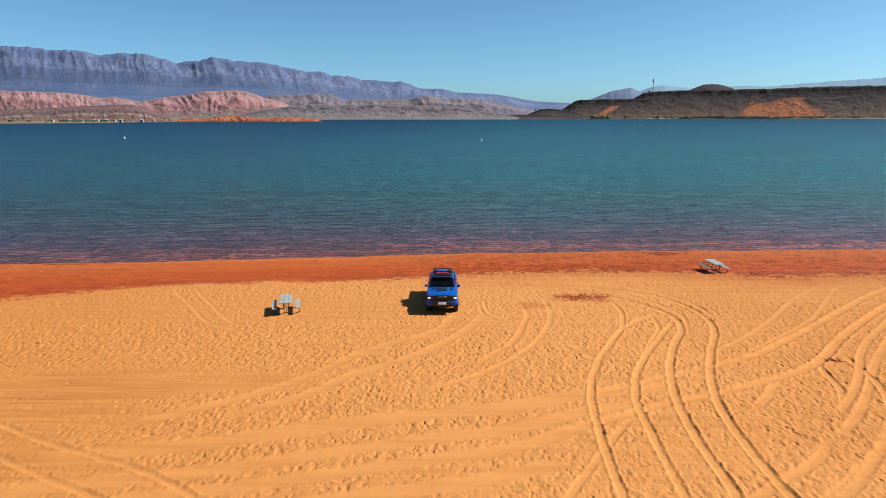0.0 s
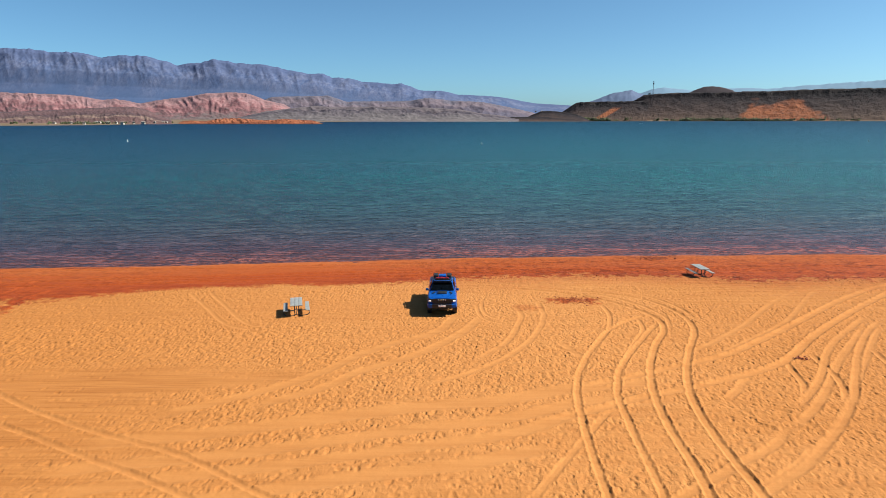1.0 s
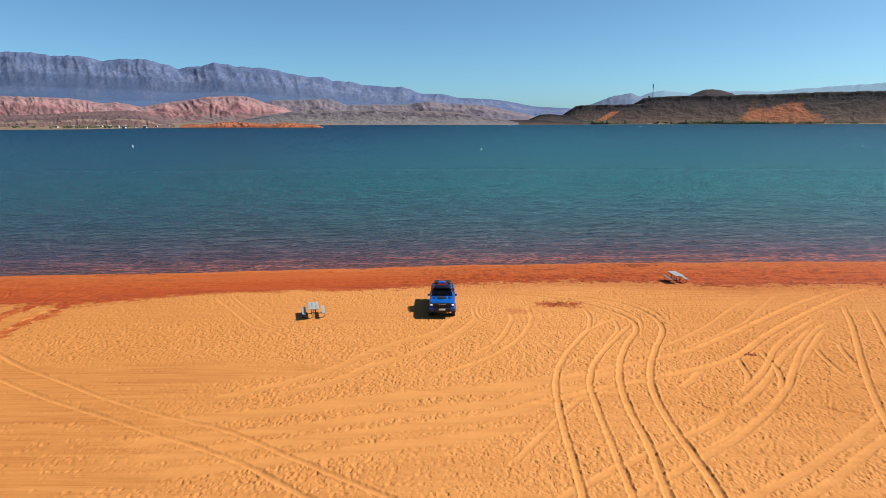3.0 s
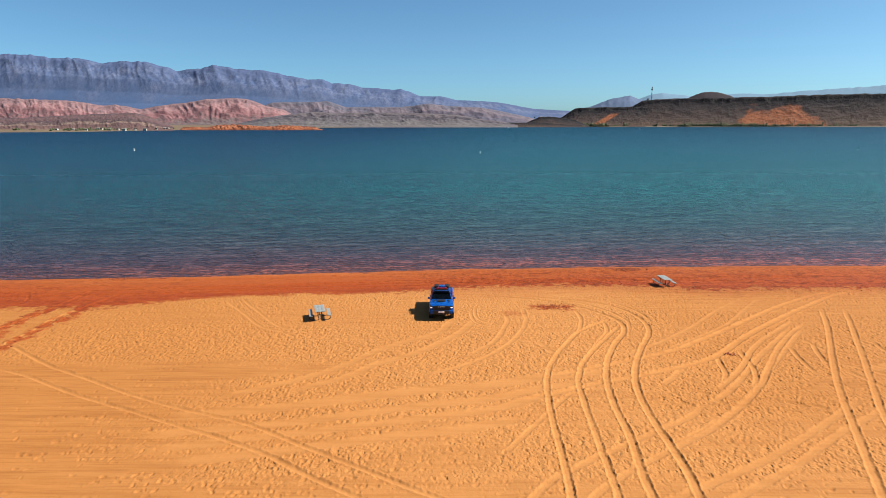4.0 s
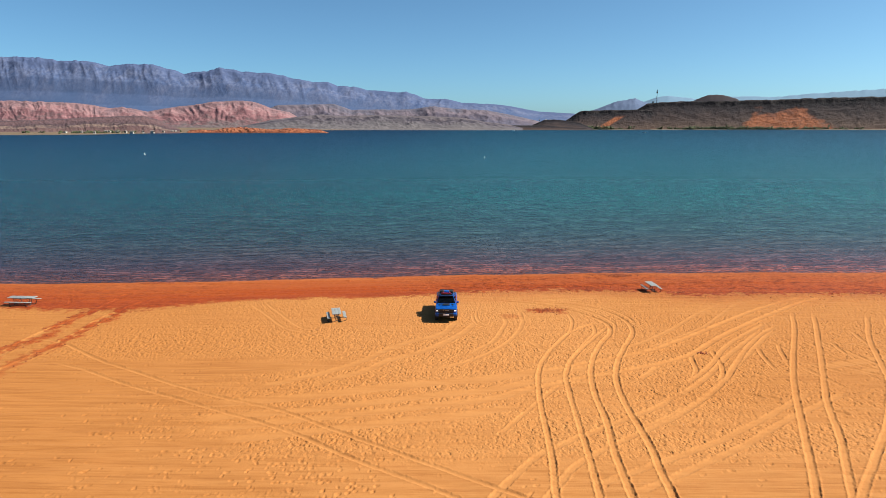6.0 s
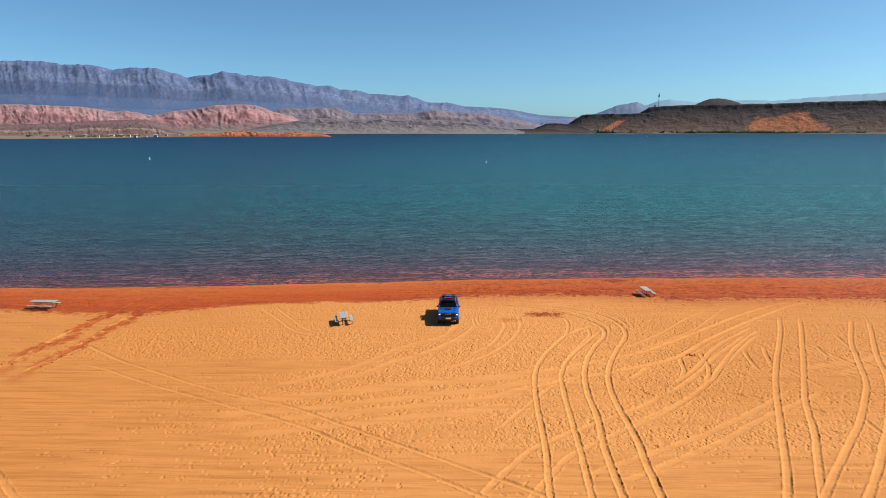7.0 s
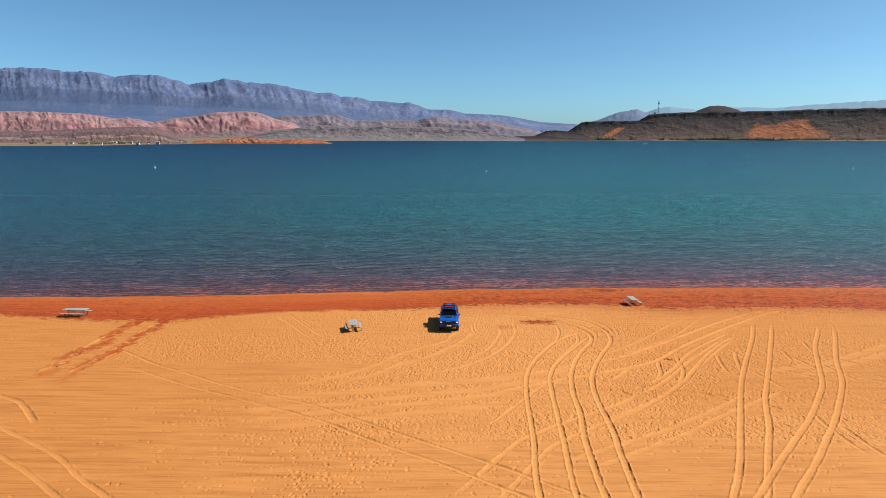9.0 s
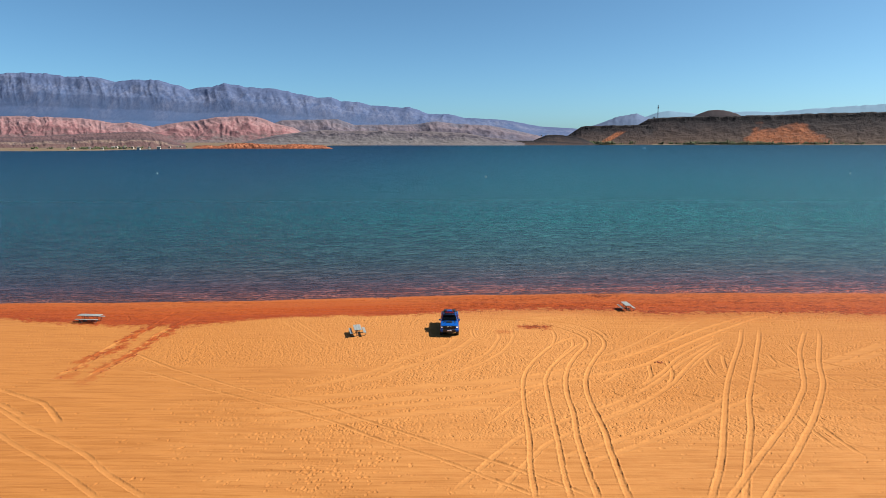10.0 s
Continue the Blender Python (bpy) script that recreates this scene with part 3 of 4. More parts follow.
# wide loose berms, then the deep wheel ruts that curve round to the heap of clods
fresh([(39.2, 44.3), (36.2, 44.1), (31.0, 41.5), (26.3, 38.1), (21.9, 34.2), (17.3, 30.2), (14.0, 27.7), (9.5, 25.4), (5.9, 23.7)], 0.12, 0.23, 0.14, 0.2)
fresh([(39.0, 44.1), (33.7, 42.1), (28.6, 38.2), (25.8, 35.8), (20.4, 30.8), (16.6, 26.8), (12.0, 24.2), (8.3, 22.6), (4.0, 20.4)], 0.12, 0.23, 0.14, 0.2)
fresh([(10.0, 37.8), (10.1, 35.3), (9.4, 32.2), (8.4, 30.0), (7.0, 27.0), (5.9, 24.0)], 0.08, 0.14, 0.05)
fresh([(11.6, 34.6), (11.3, 32.0), (10.0, 29.4), (8.7, 26.5), (7.7, 24.0)], 0.08, 0.14, 0.05)
fresh([(12.6, 34.6), (11.7, 34.2), (9.5, 32.1), (7.9, 29.2), (6.6, 26.3), (5.8, 23.6), (5.4, 20.5), (5.2, 17.2), (5.0, 13.0), (4.6, 8.5), (4.5, 5.5)], 0.12, 0.16, 0.06, 0.7)
fresh([(12.6, 33.2), (11.4, 31.4), (9.8, 28.7), (8.4, 26.0), (7.5, 23.2), (7.2, 20.5), (7.0, 17.0), (6.8, 13.2), (6.5, 9.0), (6.4, 5.5)], 0.12, 0.16, 0.06, 0.7)
fresh([(4.1, 41.8), (7.6, 41.0), (10.4, 39.6), (12.4, 37.2), (13.3, 34.4), (12.8, 31.8)], 0.08, 0.13, 0.05)
fresh([(8.5, 42.0), (11.6, 40.7), (13.8, 38.9), (14.9, 36.4), (15.0, 33.8)], 0.08, 0.13, 0.05)
fresh([(4.1, 41.3), (7.2, 40.3), (9.7, 38.9), (11.7, 36.6), (12.7, 34.2), (12.4, 31.8), (11.0, 29.0), (9.8, 25.9), (9.1, 23.2), (8.7, 20.2), (8.5, 16.8), (8.1, 13.2), (7.9, 9.8), (7.8, 5.5)], 0.13, 0.18, 0.065)
fresh([(7.4, 41.0), (10.7, 40.0), (13.0, 38.6), (14.2, 36.4), (14.5, 33.8), (14.0, 31.4), (12.6, 28.4), (11.2, 24.9), (10.4, 21.8), (10.1, 18.0), (10.0, 14.0), (9.7, 10.5), (9.4, 5.5)], 0.13, 0.18, 0.065)
for k in range(22):      # runs along the damp edge
    off = rng.uniform(1.0, 8.5)
    a, b = sorted(rng.uniform(-46, 46, 2))
    xs = np.linspace(a, b, 5)
    rut([(x, np.interp(x, SHORE_X, SHORE_Y) - off + rng.normal(0, 0.25)) for x in xs], 0.05, 0.15, 0.03, 0.2, 0.3)

for k in range(6):       # spun wheels dug in near the water
    x0 = 15.6 + 0.75 * k + rng.normal(0, 0.12)
    rut([(x0, 55.0 - 0.1 * k), (x0 + 0.5, 54.0), (x0 + 1.3, 52.4 + 0.1 * k)], 0.10, 0.17, 0.09, 0.5, 0.4)


def stain(x, y, rx, ry, amount=1.0):
    """Red damp sand thrown up on the dry beach."""
    q = np.hypot((GX - x) / rx, (GY - y) / ry) + 0.9 * fbm(GX * 2.2, GY * 2.2, 4, 60)
    np.maximum(wet, amount * smooth(1.0, 0.35, q), out=wet)


stain(8.5, 38.0, 2.2, 1.0, 1.0)
stain(5.0, 36.2, 1.2, 0.7, 0.4)
for lx0, top in ((-31.0, 43), (-28.4, 42)):
    for k in range(14):
        y = top - 1.5 * k
        stain(lx0 + rng.normal(0, 0.25) - (42 - y) * 0.03, y, 0.85, 1.5, 0.9 * float(smooth(19, 30, y)) + 0.1)
stain(17.8, 27.3, 0.5, 0.3, 0.8)

HEIGHT = base + RELIEF * inner * (1 - 0.25 * smooth(0.2, 1, wet))
beach = grid_mesh("ground", GX, GY, HEIGHT, SAND, {"wet": wet, "worn": np.clip(trample * 1.4, 0, 1) * (1 - 0.9 * SMOOTHED), "rolled": SMOOTHED * (1 - wet), "rosy": np.maximum(smooth(8, -26, GX + 5 * fbm(GX * 0.1, GY * 0.1, 2, 61)), 0.8 * smooth(9, 20, GX + 5 * fbm(GX * 0.25, GY * 0.4, 3, 62)) * smooth(13, 21, GY)), "churned": np.clip(ragged - 0.55, 0, 1), "damp": np.where(GY < wetline - 1.5, 0.65, np.clip((GY - wetline) / np.maximum(shore(GX) - wetline, 1), 0.08, 1.2))})
tagged(beach, "orange desert sand beach with ruts and footprints", "sand beach", kind="structure")


def ground_z(x, y):
    i = np.searchsorted(gy, y)
    j = column(x, fan[i])
    return float(HEIGHT[i, j])


# ---- lake ----
wx = np.concatenate([-90 - np.array(spread(1, 4700, 2, 700, 1.4))[::-1], np.arange(-90, 90.1, 1.0),
                     90 + np.array(spread(1, 4700, 2, 700, 1.4))])
wy = np.concatenate([np.arange(42, 75, 0.5), 75 + np.array(spread(0.5, 4780, 1, 60, 1.06))])
WX, WY = np.meshgrid(wx, wy)
off = np.maximum(WY - shore(WX), 0)
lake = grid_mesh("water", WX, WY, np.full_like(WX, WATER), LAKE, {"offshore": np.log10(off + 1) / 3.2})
tagged(lake, "calm teal lake turning reddish over the shallows", "lake", kind="structure")


# ---- far land ----
FAR_A = [-1.4, -0.7, -0.58, -0.436, -0.26, -0.2, 0.08, 0.165, 0.36, 0.7, 1.4]
FAR_D = [980, 1060, 1120, 1400, 1500, 2250, 2450, 2600, 2750, 2850, 2900]
EYE = 11.5


def landform(name, tops, near, far, profile, material, label, category, cut=(0, 0), cols=420, rows=70,
             spur=0.1, spurs=40, rough=0.05, seed=0, back=0.25, foot=WATER - 1, bare=None, kind="", calm=1.0, lift=0.0, ribs=0.0, ribbing=18, ribfrom=0.3):
    """A hill or range. tops: thousandths of (bearing slope, elevation slope) along its crest."""
    a0, a1 = tops[0][0] / 1000, tops[-1][0] / 1000
    az = np.linspace(a0, a1, cols)
    crest = np.interp(az, [t[0] / 1000 for t in tops], [(t[1] + lift) / 1000 for t in tops])
    v = np.concatenate([np.linspace(0, 1, rows), np.linspace(1, 1 + back, 9)[1:]])
    A, V = np.meshgrid(az, v)
    n = np.interp(A, az, near) if np.ndim(near) else near
    D = n + (far - n) * V
    warp = spur * (0.7 * ridged(A * spurs + 0.7 * fbm(A * spurs * 0.5, V * 5, 2, seed + 3), V * 4, 3, seed) + 0.8 * vnoise(A * spurs * 0.3, V * 1.5, seed + 2))
    warp = warp * smooth(0, 0.2, V) * smooth(1.05, 0.9, V)
    calming = calm + (1 - calm) * smooth(0.58, 0.84, V)
    warp = warp * calming
    vp, hp = zip(*profile)
    p = np.interp(np.clip(V + warp, 0, 1), vp, hp)
    width = max(3, cols // 18)
    eased = np.convolve(np.pad(crest, width, "edge"), np.hanning(2 * width + 1) / np.hanning(2 * width + 1).sum(), "valid")
    share = smooth(0.45, 1.0, V)         # the crest's notches fade out down the face
    top = EYE + (np.interp(A, az, crest) * share + np.interp(A, az, eased) * (1 - share)) * far
    fine = rough * (fbm(A * spurs * 4, V * 14, 4, seed + 5) + 0.8 * ridged(A * spurs * 2.2 + V * 2, V * 5, 3, seed + 6)) * calming * smooth(0, 0.15, V) * smooth(1.0, 0.85, V)
    if ribs:     # spurs that run down the face, branching towards the foot
        bent = A * ribbing + 0.55 * fbm(A * ribbing * 0.6, V * 2.2, 3, seed + 12)
        side = ridged(bent, V * 0.9, 2, seed + 13) + 0.45 * ridged(bent * 2.7 + V, V * 2.4, 2, seed + 14)
        fine = fine + ribs * (side - 0.5) * smooth(ribfrom, ribfrom + 0.25, V) * smooth(1.0, 0.82, V)
    Z = foot + (top - foot) * np.where(V <= 1, p + fine, 1 - (V - 1) * 0.4)
    Z = Z + (top - foot) * 0.02 * fbm(A * spurs * 4, V * 3, 3, seed + 9) * smooth(0.7, 1.0, V)
    attrs = {"rel": np.clip(np.interp(V, vp, hp), 0, 1)}
    attrs["bare"] = bare(A, (Z - EYE) / D) if bare else np.zeros_like(A)
    ob = grid_mesh(name, A * D, D, Z, material, attrs)
    return tagged(ob, label, category, kind=kind)


def range_material():
    """Limestone with blue distance haze put into its colours: dark woods, pale broken cliff faces below the crest."""
    m = Mat("limestone_painted_haze", 0.95, spec=0.05)
    h = m.attr("rel")
    broad = m.noise(0.0035, 5, m.coords((1, 0.4, 1)), 0.55)
    facet = m.noise(0.009, 5, m.coords((1, 0.5, 1), 0.0), 0.55, 0.4)
    chute = m.noise(0.045, 5, m.coords((1, 0.6, 0.22)), 0.6)
    fine = m.noise(0.12, 4)
    level = m.math("ADD", h, m.math("MULTIPLY_ADD", broad, 0.7, -0.35))
    zone = m.ramp(level, [(0.34, (0, 0, 0)), (0.74, (1, 1, 1)), (0.82, (1, 1, 1)), (0.94, (0.15, 0.15, 0.15))])
    rock = m.math("MULTIPLY", zone, m.ramp(m.math("ADD", m.math("MULTIPLY", facet, 0.6), m.math("MULTIPLY", chute, 0.4)), [(0.40, (0, 0, 0)), (0.62, (1, 1, 1))]))
    # slope and cliff colours are blued to stand in for haze
    hazed_woods = m.ramp(level, [(0.0, dim((0.166, 0.199, 0.315))), (0.30, dim((0.112, 0.173, 0.333))), (0.60, dim((0.127, 0.178, 0.333))), (1.0, dim((0.118, 0.156, 0.296)))])
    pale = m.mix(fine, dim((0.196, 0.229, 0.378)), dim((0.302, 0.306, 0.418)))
    col = m.mix(m.math("MULTIPLY", rock, 0.62), hazed_woods, pale)
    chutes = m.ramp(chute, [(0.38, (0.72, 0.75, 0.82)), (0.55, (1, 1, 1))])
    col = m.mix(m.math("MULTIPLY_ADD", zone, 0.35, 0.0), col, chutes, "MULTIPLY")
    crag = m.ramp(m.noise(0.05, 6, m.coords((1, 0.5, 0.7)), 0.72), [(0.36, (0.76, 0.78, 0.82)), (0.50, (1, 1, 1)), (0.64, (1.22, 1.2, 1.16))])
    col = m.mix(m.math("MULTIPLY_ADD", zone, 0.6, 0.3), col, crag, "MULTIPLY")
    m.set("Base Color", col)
    m.bump(facet, m.math("MULTIPLY_ADD", zone, 0.65, 0.12), 13.0)
    return m.m


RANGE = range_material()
# distance haze put into the sandstone: its reds are paled towards pink
REDROCK = rock_material("red_sandstone", [(0.0, (0.22, 0.17, 0.175)), (0.3, (0.27, 0.150, 0.160)), (0.52, (0.38, 0.178, 0.192)), (0.72, (0.47, 0.262, 0.270)), (1.0, (0.30, 0.185, 0.205))], 0.022, 0.05, bump=4, contrast=0.85, spots=0.45)
STRATA = rock_material("banded_badland", [(0.0, (0.24, 0.17, 0.145)), (0.1, (0.24, 0.138, 0.125)), (0.3, (0.175, 0.10, 0.102)), (0.42, (0.36, 0.245, 0.205)), (0.52, (0.13, 0.082, 0.092)), (0.8, (0.23, 0.132, 0.135)), (1.0, (0.155, 0.10, 0.110))], 0.045, 0.12, bump=2.5, contrast=0.3, spots=0.8)
GREYHILL = rock_material("grey_hill_earth", [(0.1, (0.235, 0.205, 0.215)), (0.45, (0.20, 0.175, 0.19)), (0.68, (0.195, 0.165, 0.19)), (0.76, (0.085, 0.075, 0.10)), (0.84, (0.19, 0.155, 0.175)), (1.0, (0.21, 0.175, 0.19))], 0.012, 0.0, bump=3, contrast=0.8)
# pink rock with the blue-violet of distance haze put into its colour
PALE = rock_material("hazed_pink_cliff", [(0.0, (0.17, 0.165, 0.235)), (0.4, (0.185, 0.160, 0.215)), (0.7, (0.26, 0.205, 0.245)), (1.0, (0.19, 0.175, 0.23))], 0.012, 0.03, bump=5, contrast=0.7)
def basalt_material():
    """Dark lava rim over brown scree with scattered boulders, and bare orange sand where it has slid away."""
    m = Mat("basalt_scree", 0.95, spec=0.1)
    h = m.attr("rel")
    n = m.noise(0.03, 7, None, 0.65)
    gully = m.noise(0.03, 5, m.coords((1, 0.3, 0.15)), 0.6, 0.5)
    level = m.math("ADD", h, m.math("ADD", m.math("MULTIPLY_ADD", n, 0.5, -0.25), m.math("MULTIPLY_ADD", gully, 0.5, -0.25)))
    col = m.ramp(level, [(0.0, dim((0.150, 0.100, 0.080))), (0.35, dim((0.086, 0.060, 0.056))), (0.7, dim((0.042, 0.033, 0.038))), (0.9, dim((0.018, 0.016, 0.021))), (1.0, dim((0.055, 0.045, 0.046)))])
    boulder = m.ramp(m.noise(0.22, 5, None, 0.7), [(0.40, (0.45, 0.45, 0.48)), (0.52, (1, 1, 1)), (0.66, (1.35, 1.3, 1.25))])
    col = m.mix(0.8, col, boulder, "MULTIPLY")
    sand = m.mix(m.noise(0.05, 5), dim((0.31, 0.100, 0.048)), dim((0.47, 0.165, 0.078)))
    shrub = m.ramp(m.noise(0.16, 4, None, 0.6), [(0.36, (0.38, 0.40, 0.42)), (0.47, (1, 1, 1))])
    sand = m.mix(0.75, sand, shrub, "MULTIPLY")
    m.set("Base Color", m.mix(m.attr("bare"), col, sand))
    m.bump(m.math("ADD", m.noise(0.13, 6), m.math("MULTIPLY", gully, 0.6)), 0.8, 5.0)
    return m.m


BASALT = basalt_material()
CONE = rock_material("cinder_cone", [(0.0, (0.075, 0.066, 0.082)), (1.0, (0.092, 0.074, 0.084))], 0.02, bump=0.6, contrast=0.3)
# distance haze is put into the blues of these two ridges
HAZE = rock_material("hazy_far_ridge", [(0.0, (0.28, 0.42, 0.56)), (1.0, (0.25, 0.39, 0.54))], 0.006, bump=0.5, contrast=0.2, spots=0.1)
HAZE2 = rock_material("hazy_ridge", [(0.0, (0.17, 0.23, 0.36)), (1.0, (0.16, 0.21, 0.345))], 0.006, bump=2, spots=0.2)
ISLE = rock_material("orange_slickrock", [(0.0, (0.26, 0.085, 0.050)), (0.4, (0.46, 0.150, 0.075)), (0.7, (0.58, 0.215, 0.115)), (1.0, (0.30, 0.095, 0.058))], 0.06, 0.1, bump=4, contrast=0.9, spots=0.8)
FLAT = rock_material("dry_shore_flat", [(0.0, (0.33, 0.235, 0.165)), (0.4, (0.25, 0.175, 0.115)), (1.0, (0.27, 0.20, 0.15))], 0.012, bump=1)

CLIFF = [(0, 0), (0.3, 0.14), (0.5, 0.33), (0.62, 0.5), (0.72, 0.70), (0.85, 0.85), (0.93, 0.95), (1, 1)]
HILL = [(0, 0), (0.25, 0.16), (0.6, 0.55), (0.75, 0.8), (1, 1)]
MESA = [(0, 0), (0.08, 0.03), (0.35, 0.30), (0.68, 0.66), (0.82, 0.84), (0.86, 0.97), (1, 1)]

az = np.linspace(-1.3, 1.3, 500)
v = np.array([0, 0.01, 0.03, 0.08, 0.2, 0.5, 1.0])
A, V = np.meshgrid(az, v)
n0 = np.interp(A, FAR_A, FAR_D) - 25 + 20 * fbm(A * 30, A * 0, 3, 70)
D = n0 + (4650 - n0) * V
flat_land = grid_mesh("far_shore", A * D, D, WATER - 0.6 + 2.6 * smooth(0, 0.03, V) + 5 * V, FLAT, {"rel": V * 0 + 0.3 + 0.3 * fbm(A * 20, V * 5, 3, 71)})
tagged(flat_land, "dry scrubby flat along the far lake shore", "shore", kind="structure")

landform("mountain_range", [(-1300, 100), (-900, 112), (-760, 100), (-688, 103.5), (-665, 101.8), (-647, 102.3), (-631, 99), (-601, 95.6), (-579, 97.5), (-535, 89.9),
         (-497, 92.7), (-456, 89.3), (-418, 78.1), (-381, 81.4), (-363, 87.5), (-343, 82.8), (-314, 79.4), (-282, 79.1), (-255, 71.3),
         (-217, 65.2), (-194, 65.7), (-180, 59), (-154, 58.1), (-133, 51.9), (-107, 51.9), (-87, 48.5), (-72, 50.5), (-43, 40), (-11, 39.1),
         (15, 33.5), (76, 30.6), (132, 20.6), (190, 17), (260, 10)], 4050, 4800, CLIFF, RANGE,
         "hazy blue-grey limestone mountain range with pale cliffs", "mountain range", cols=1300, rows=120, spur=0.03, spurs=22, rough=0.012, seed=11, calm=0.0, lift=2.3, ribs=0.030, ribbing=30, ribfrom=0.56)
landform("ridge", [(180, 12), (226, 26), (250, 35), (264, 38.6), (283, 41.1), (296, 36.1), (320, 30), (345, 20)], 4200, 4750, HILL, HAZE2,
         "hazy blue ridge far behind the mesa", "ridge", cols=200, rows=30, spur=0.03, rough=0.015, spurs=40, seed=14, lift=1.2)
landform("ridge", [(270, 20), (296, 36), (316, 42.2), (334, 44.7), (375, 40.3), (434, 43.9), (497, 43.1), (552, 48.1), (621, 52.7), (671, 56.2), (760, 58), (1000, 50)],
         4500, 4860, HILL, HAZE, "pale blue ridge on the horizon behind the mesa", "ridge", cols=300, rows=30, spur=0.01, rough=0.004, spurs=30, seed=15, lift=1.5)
landform("red_hills", [(-1200, 30), (-800, 36), (-697, 38.5), (-638, 35.9), (-609, 35.8), (-571, 32.1), (-539, 26.4), (-521, 28.6), (-481, 21.5), (-453, 26.3),
         (-432, 29.2), (-403, 32), (-379, 36.3), (-329, 38.5), (-305, 34.8), (-285, 26.2), (-257, 20.5), (-238, 10), (-222, -3)], 3250, 3650, CLIFF, REDROCK,
         "red sandstone hills with gullied cliffs", "hills", cols=900, rows=70, spur=0.07, spurs=36, rough=0.02, seed=21, lift=1.0, ribs=0.065, ribbing=42)
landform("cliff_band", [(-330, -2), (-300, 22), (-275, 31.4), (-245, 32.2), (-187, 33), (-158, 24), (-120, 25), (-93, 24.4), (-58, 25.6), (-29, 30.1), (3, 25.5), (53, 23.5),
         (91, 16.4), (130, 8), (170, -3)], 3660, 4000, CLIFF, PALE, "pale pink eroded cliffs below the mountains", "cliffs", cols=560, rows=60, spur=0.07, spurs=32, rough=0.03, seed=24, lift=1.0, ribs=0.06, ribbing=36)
landform("badland_bench", [(-1200, 8), (-800, 9), (-702, 9.2), (-630, 12), (-561, 15.7), (-493, 17.7), (-470, 12), (-450, 1.8), (-435, -3)], 1300, 1650,
         [(0, 0), (0.2, 0.2), (0.45, 0.55), (0.6, 0.7), (1, 1)], STRATA, "banded brown and cream badland slope", "badlands", cols=700, rows=60, spur=0.07, spurs=90, rough=0.018, seed=27)
landform("grey_hills", [(-345, -3), (-325, 1.8), (-286, 10.4), (-257, 13.9), (-246, 15.1), (-205, 18.8), (-178, 16.5), (-120, 17.9), (-46, 16.4), (-11, 15.6), (18, 13.5),
         (47, 8), (86, 3.5), (110, -2)], 2300, 2460, HILL, GREYHILL, "grey desert hills with dark rock outcrops", "hills", cols=560, rows=60, spur=0.10, spurs=30, rough=0.04, seed=31, ribs=0.10, ribbing=30)
landform("low_spit", [(-20, -4), (0, -2.2), (50, 0.3), (89, 2.1), (150, 2), (210, -2)], 2420, 2520, HILL, BASALT, "low dark spit of land at the waterline", "spit", cols=120, rows=20, spur=0.03, rough=0.02, seed=33)
landform("small_mesa", [(95, -4.9), (108, -4.0), (119, -0.5), (131, 5.5), (143, 10.3), (158, 11.3), (176, 9.6), (200, 6), (222, -4)], 2450, 2600, MESA, BASALT, "small dark flat-topped mesa", "mesa", cols=160, rows=30, spur=0.03, rough=0.015, seed=35)


def bare_patch(A, E):
    """Where orange sand shows on the mesa's flank."""
    lim = np.interp(A, [0.44, 0.455, 0.469, 0.488, 0.51, 0.539, 0.555, 0.579, 0.6], [-0.01, 0.0, 0.024, 0.019, 0.021, 0.0265, 0.019, 0.006, -0.01])
    n = 0.011 * fbm(A * 90, E * 200, 5, 80)
    return smooth(-0.006, 0.006, lim - E + n) * (0.78 + 0.35 * fbm(A * 240, E * 500, 4, 81))


west_mesa = landform("mesa", [(150, -3), (176, 9), (198, 23.1), (206, 24.5), (240, 25.3), (287, 25.9), (310, 25)], 2690, 2860, MESA, BASALT,
         "dark basalt mesa with a lower flat top", "mesa", cols=320, rows=60, spur=0.05, spurs=60, rough=0.02, seed=41,
         bare=lambda A, E: 0.9 * smooth(0.003, -0.002, np.abs(A - 0.236 - E * 1.6) - 0.006) * smooth(0.018, 0.012, E))
long_mesa = landform("mesa", [(226, -4), (237, -1.4), (273, 18.7), (302, 34.6), (324, 37.5), (375, 38.9), (427, 39.6), (493, 41.3), (589, 44.5), (673, 45.9), (800, 47), (1100, 40)],
         2870, 3080, MESA, BASALT, "long dark basalt mesa with an orange sand patch", "mesa", cols=1100, rows=80, spur=0.05, spurs=34, rough=0.022, seed=43,
         bare=bare_patch)
landform("cinder_cone", [(362, 34), (376, 39.6), (388, 44.4), (397, 46.8), (406, 47.6), (415, 47.1), (425, 45.2), (438, 41.2), (452, 35)], 4300, 4450, HILL, CONE,
         "smooth round cinder cone behind the mesa", "hill", cols=90, rows=24, spur=0.0, rough=0.0, seed=45, lift=0.8)
landform("rock_island", [(-428, -9), (-418, -4.6), (-400, -3.6), (-382, -5), (-361, -1.2), (-340, -0.4), (-322, -1.1), (-300, -2.6), (-287, -4), (-258, -1.6), (-247, -2.1),
         (-212, -3.6), (-195, -9)], 1400, 1470, [(0, 0), (0.15, 0.25), (0.5, 0.6), (0.6, 0.85), (1, 1)], ISLE, "orange slickrock outcrop at the far waterline", "rock outcrop",
         cols=260, rows=26, spur=0.25, spurs=70, rough=0.2, seed=47)


def boulders(hill, cols, rows, count, label):
    """Broken lava blocks: a crowded rim, and strays on the scree below it."""
    co = np.empty(len(hill.data.vertices) * 3, np.float32)
    hill.data.vertices.foreach_get("co", co)
    co = co.reshape(-1, cols, 3)
    bm = bmesh.new()
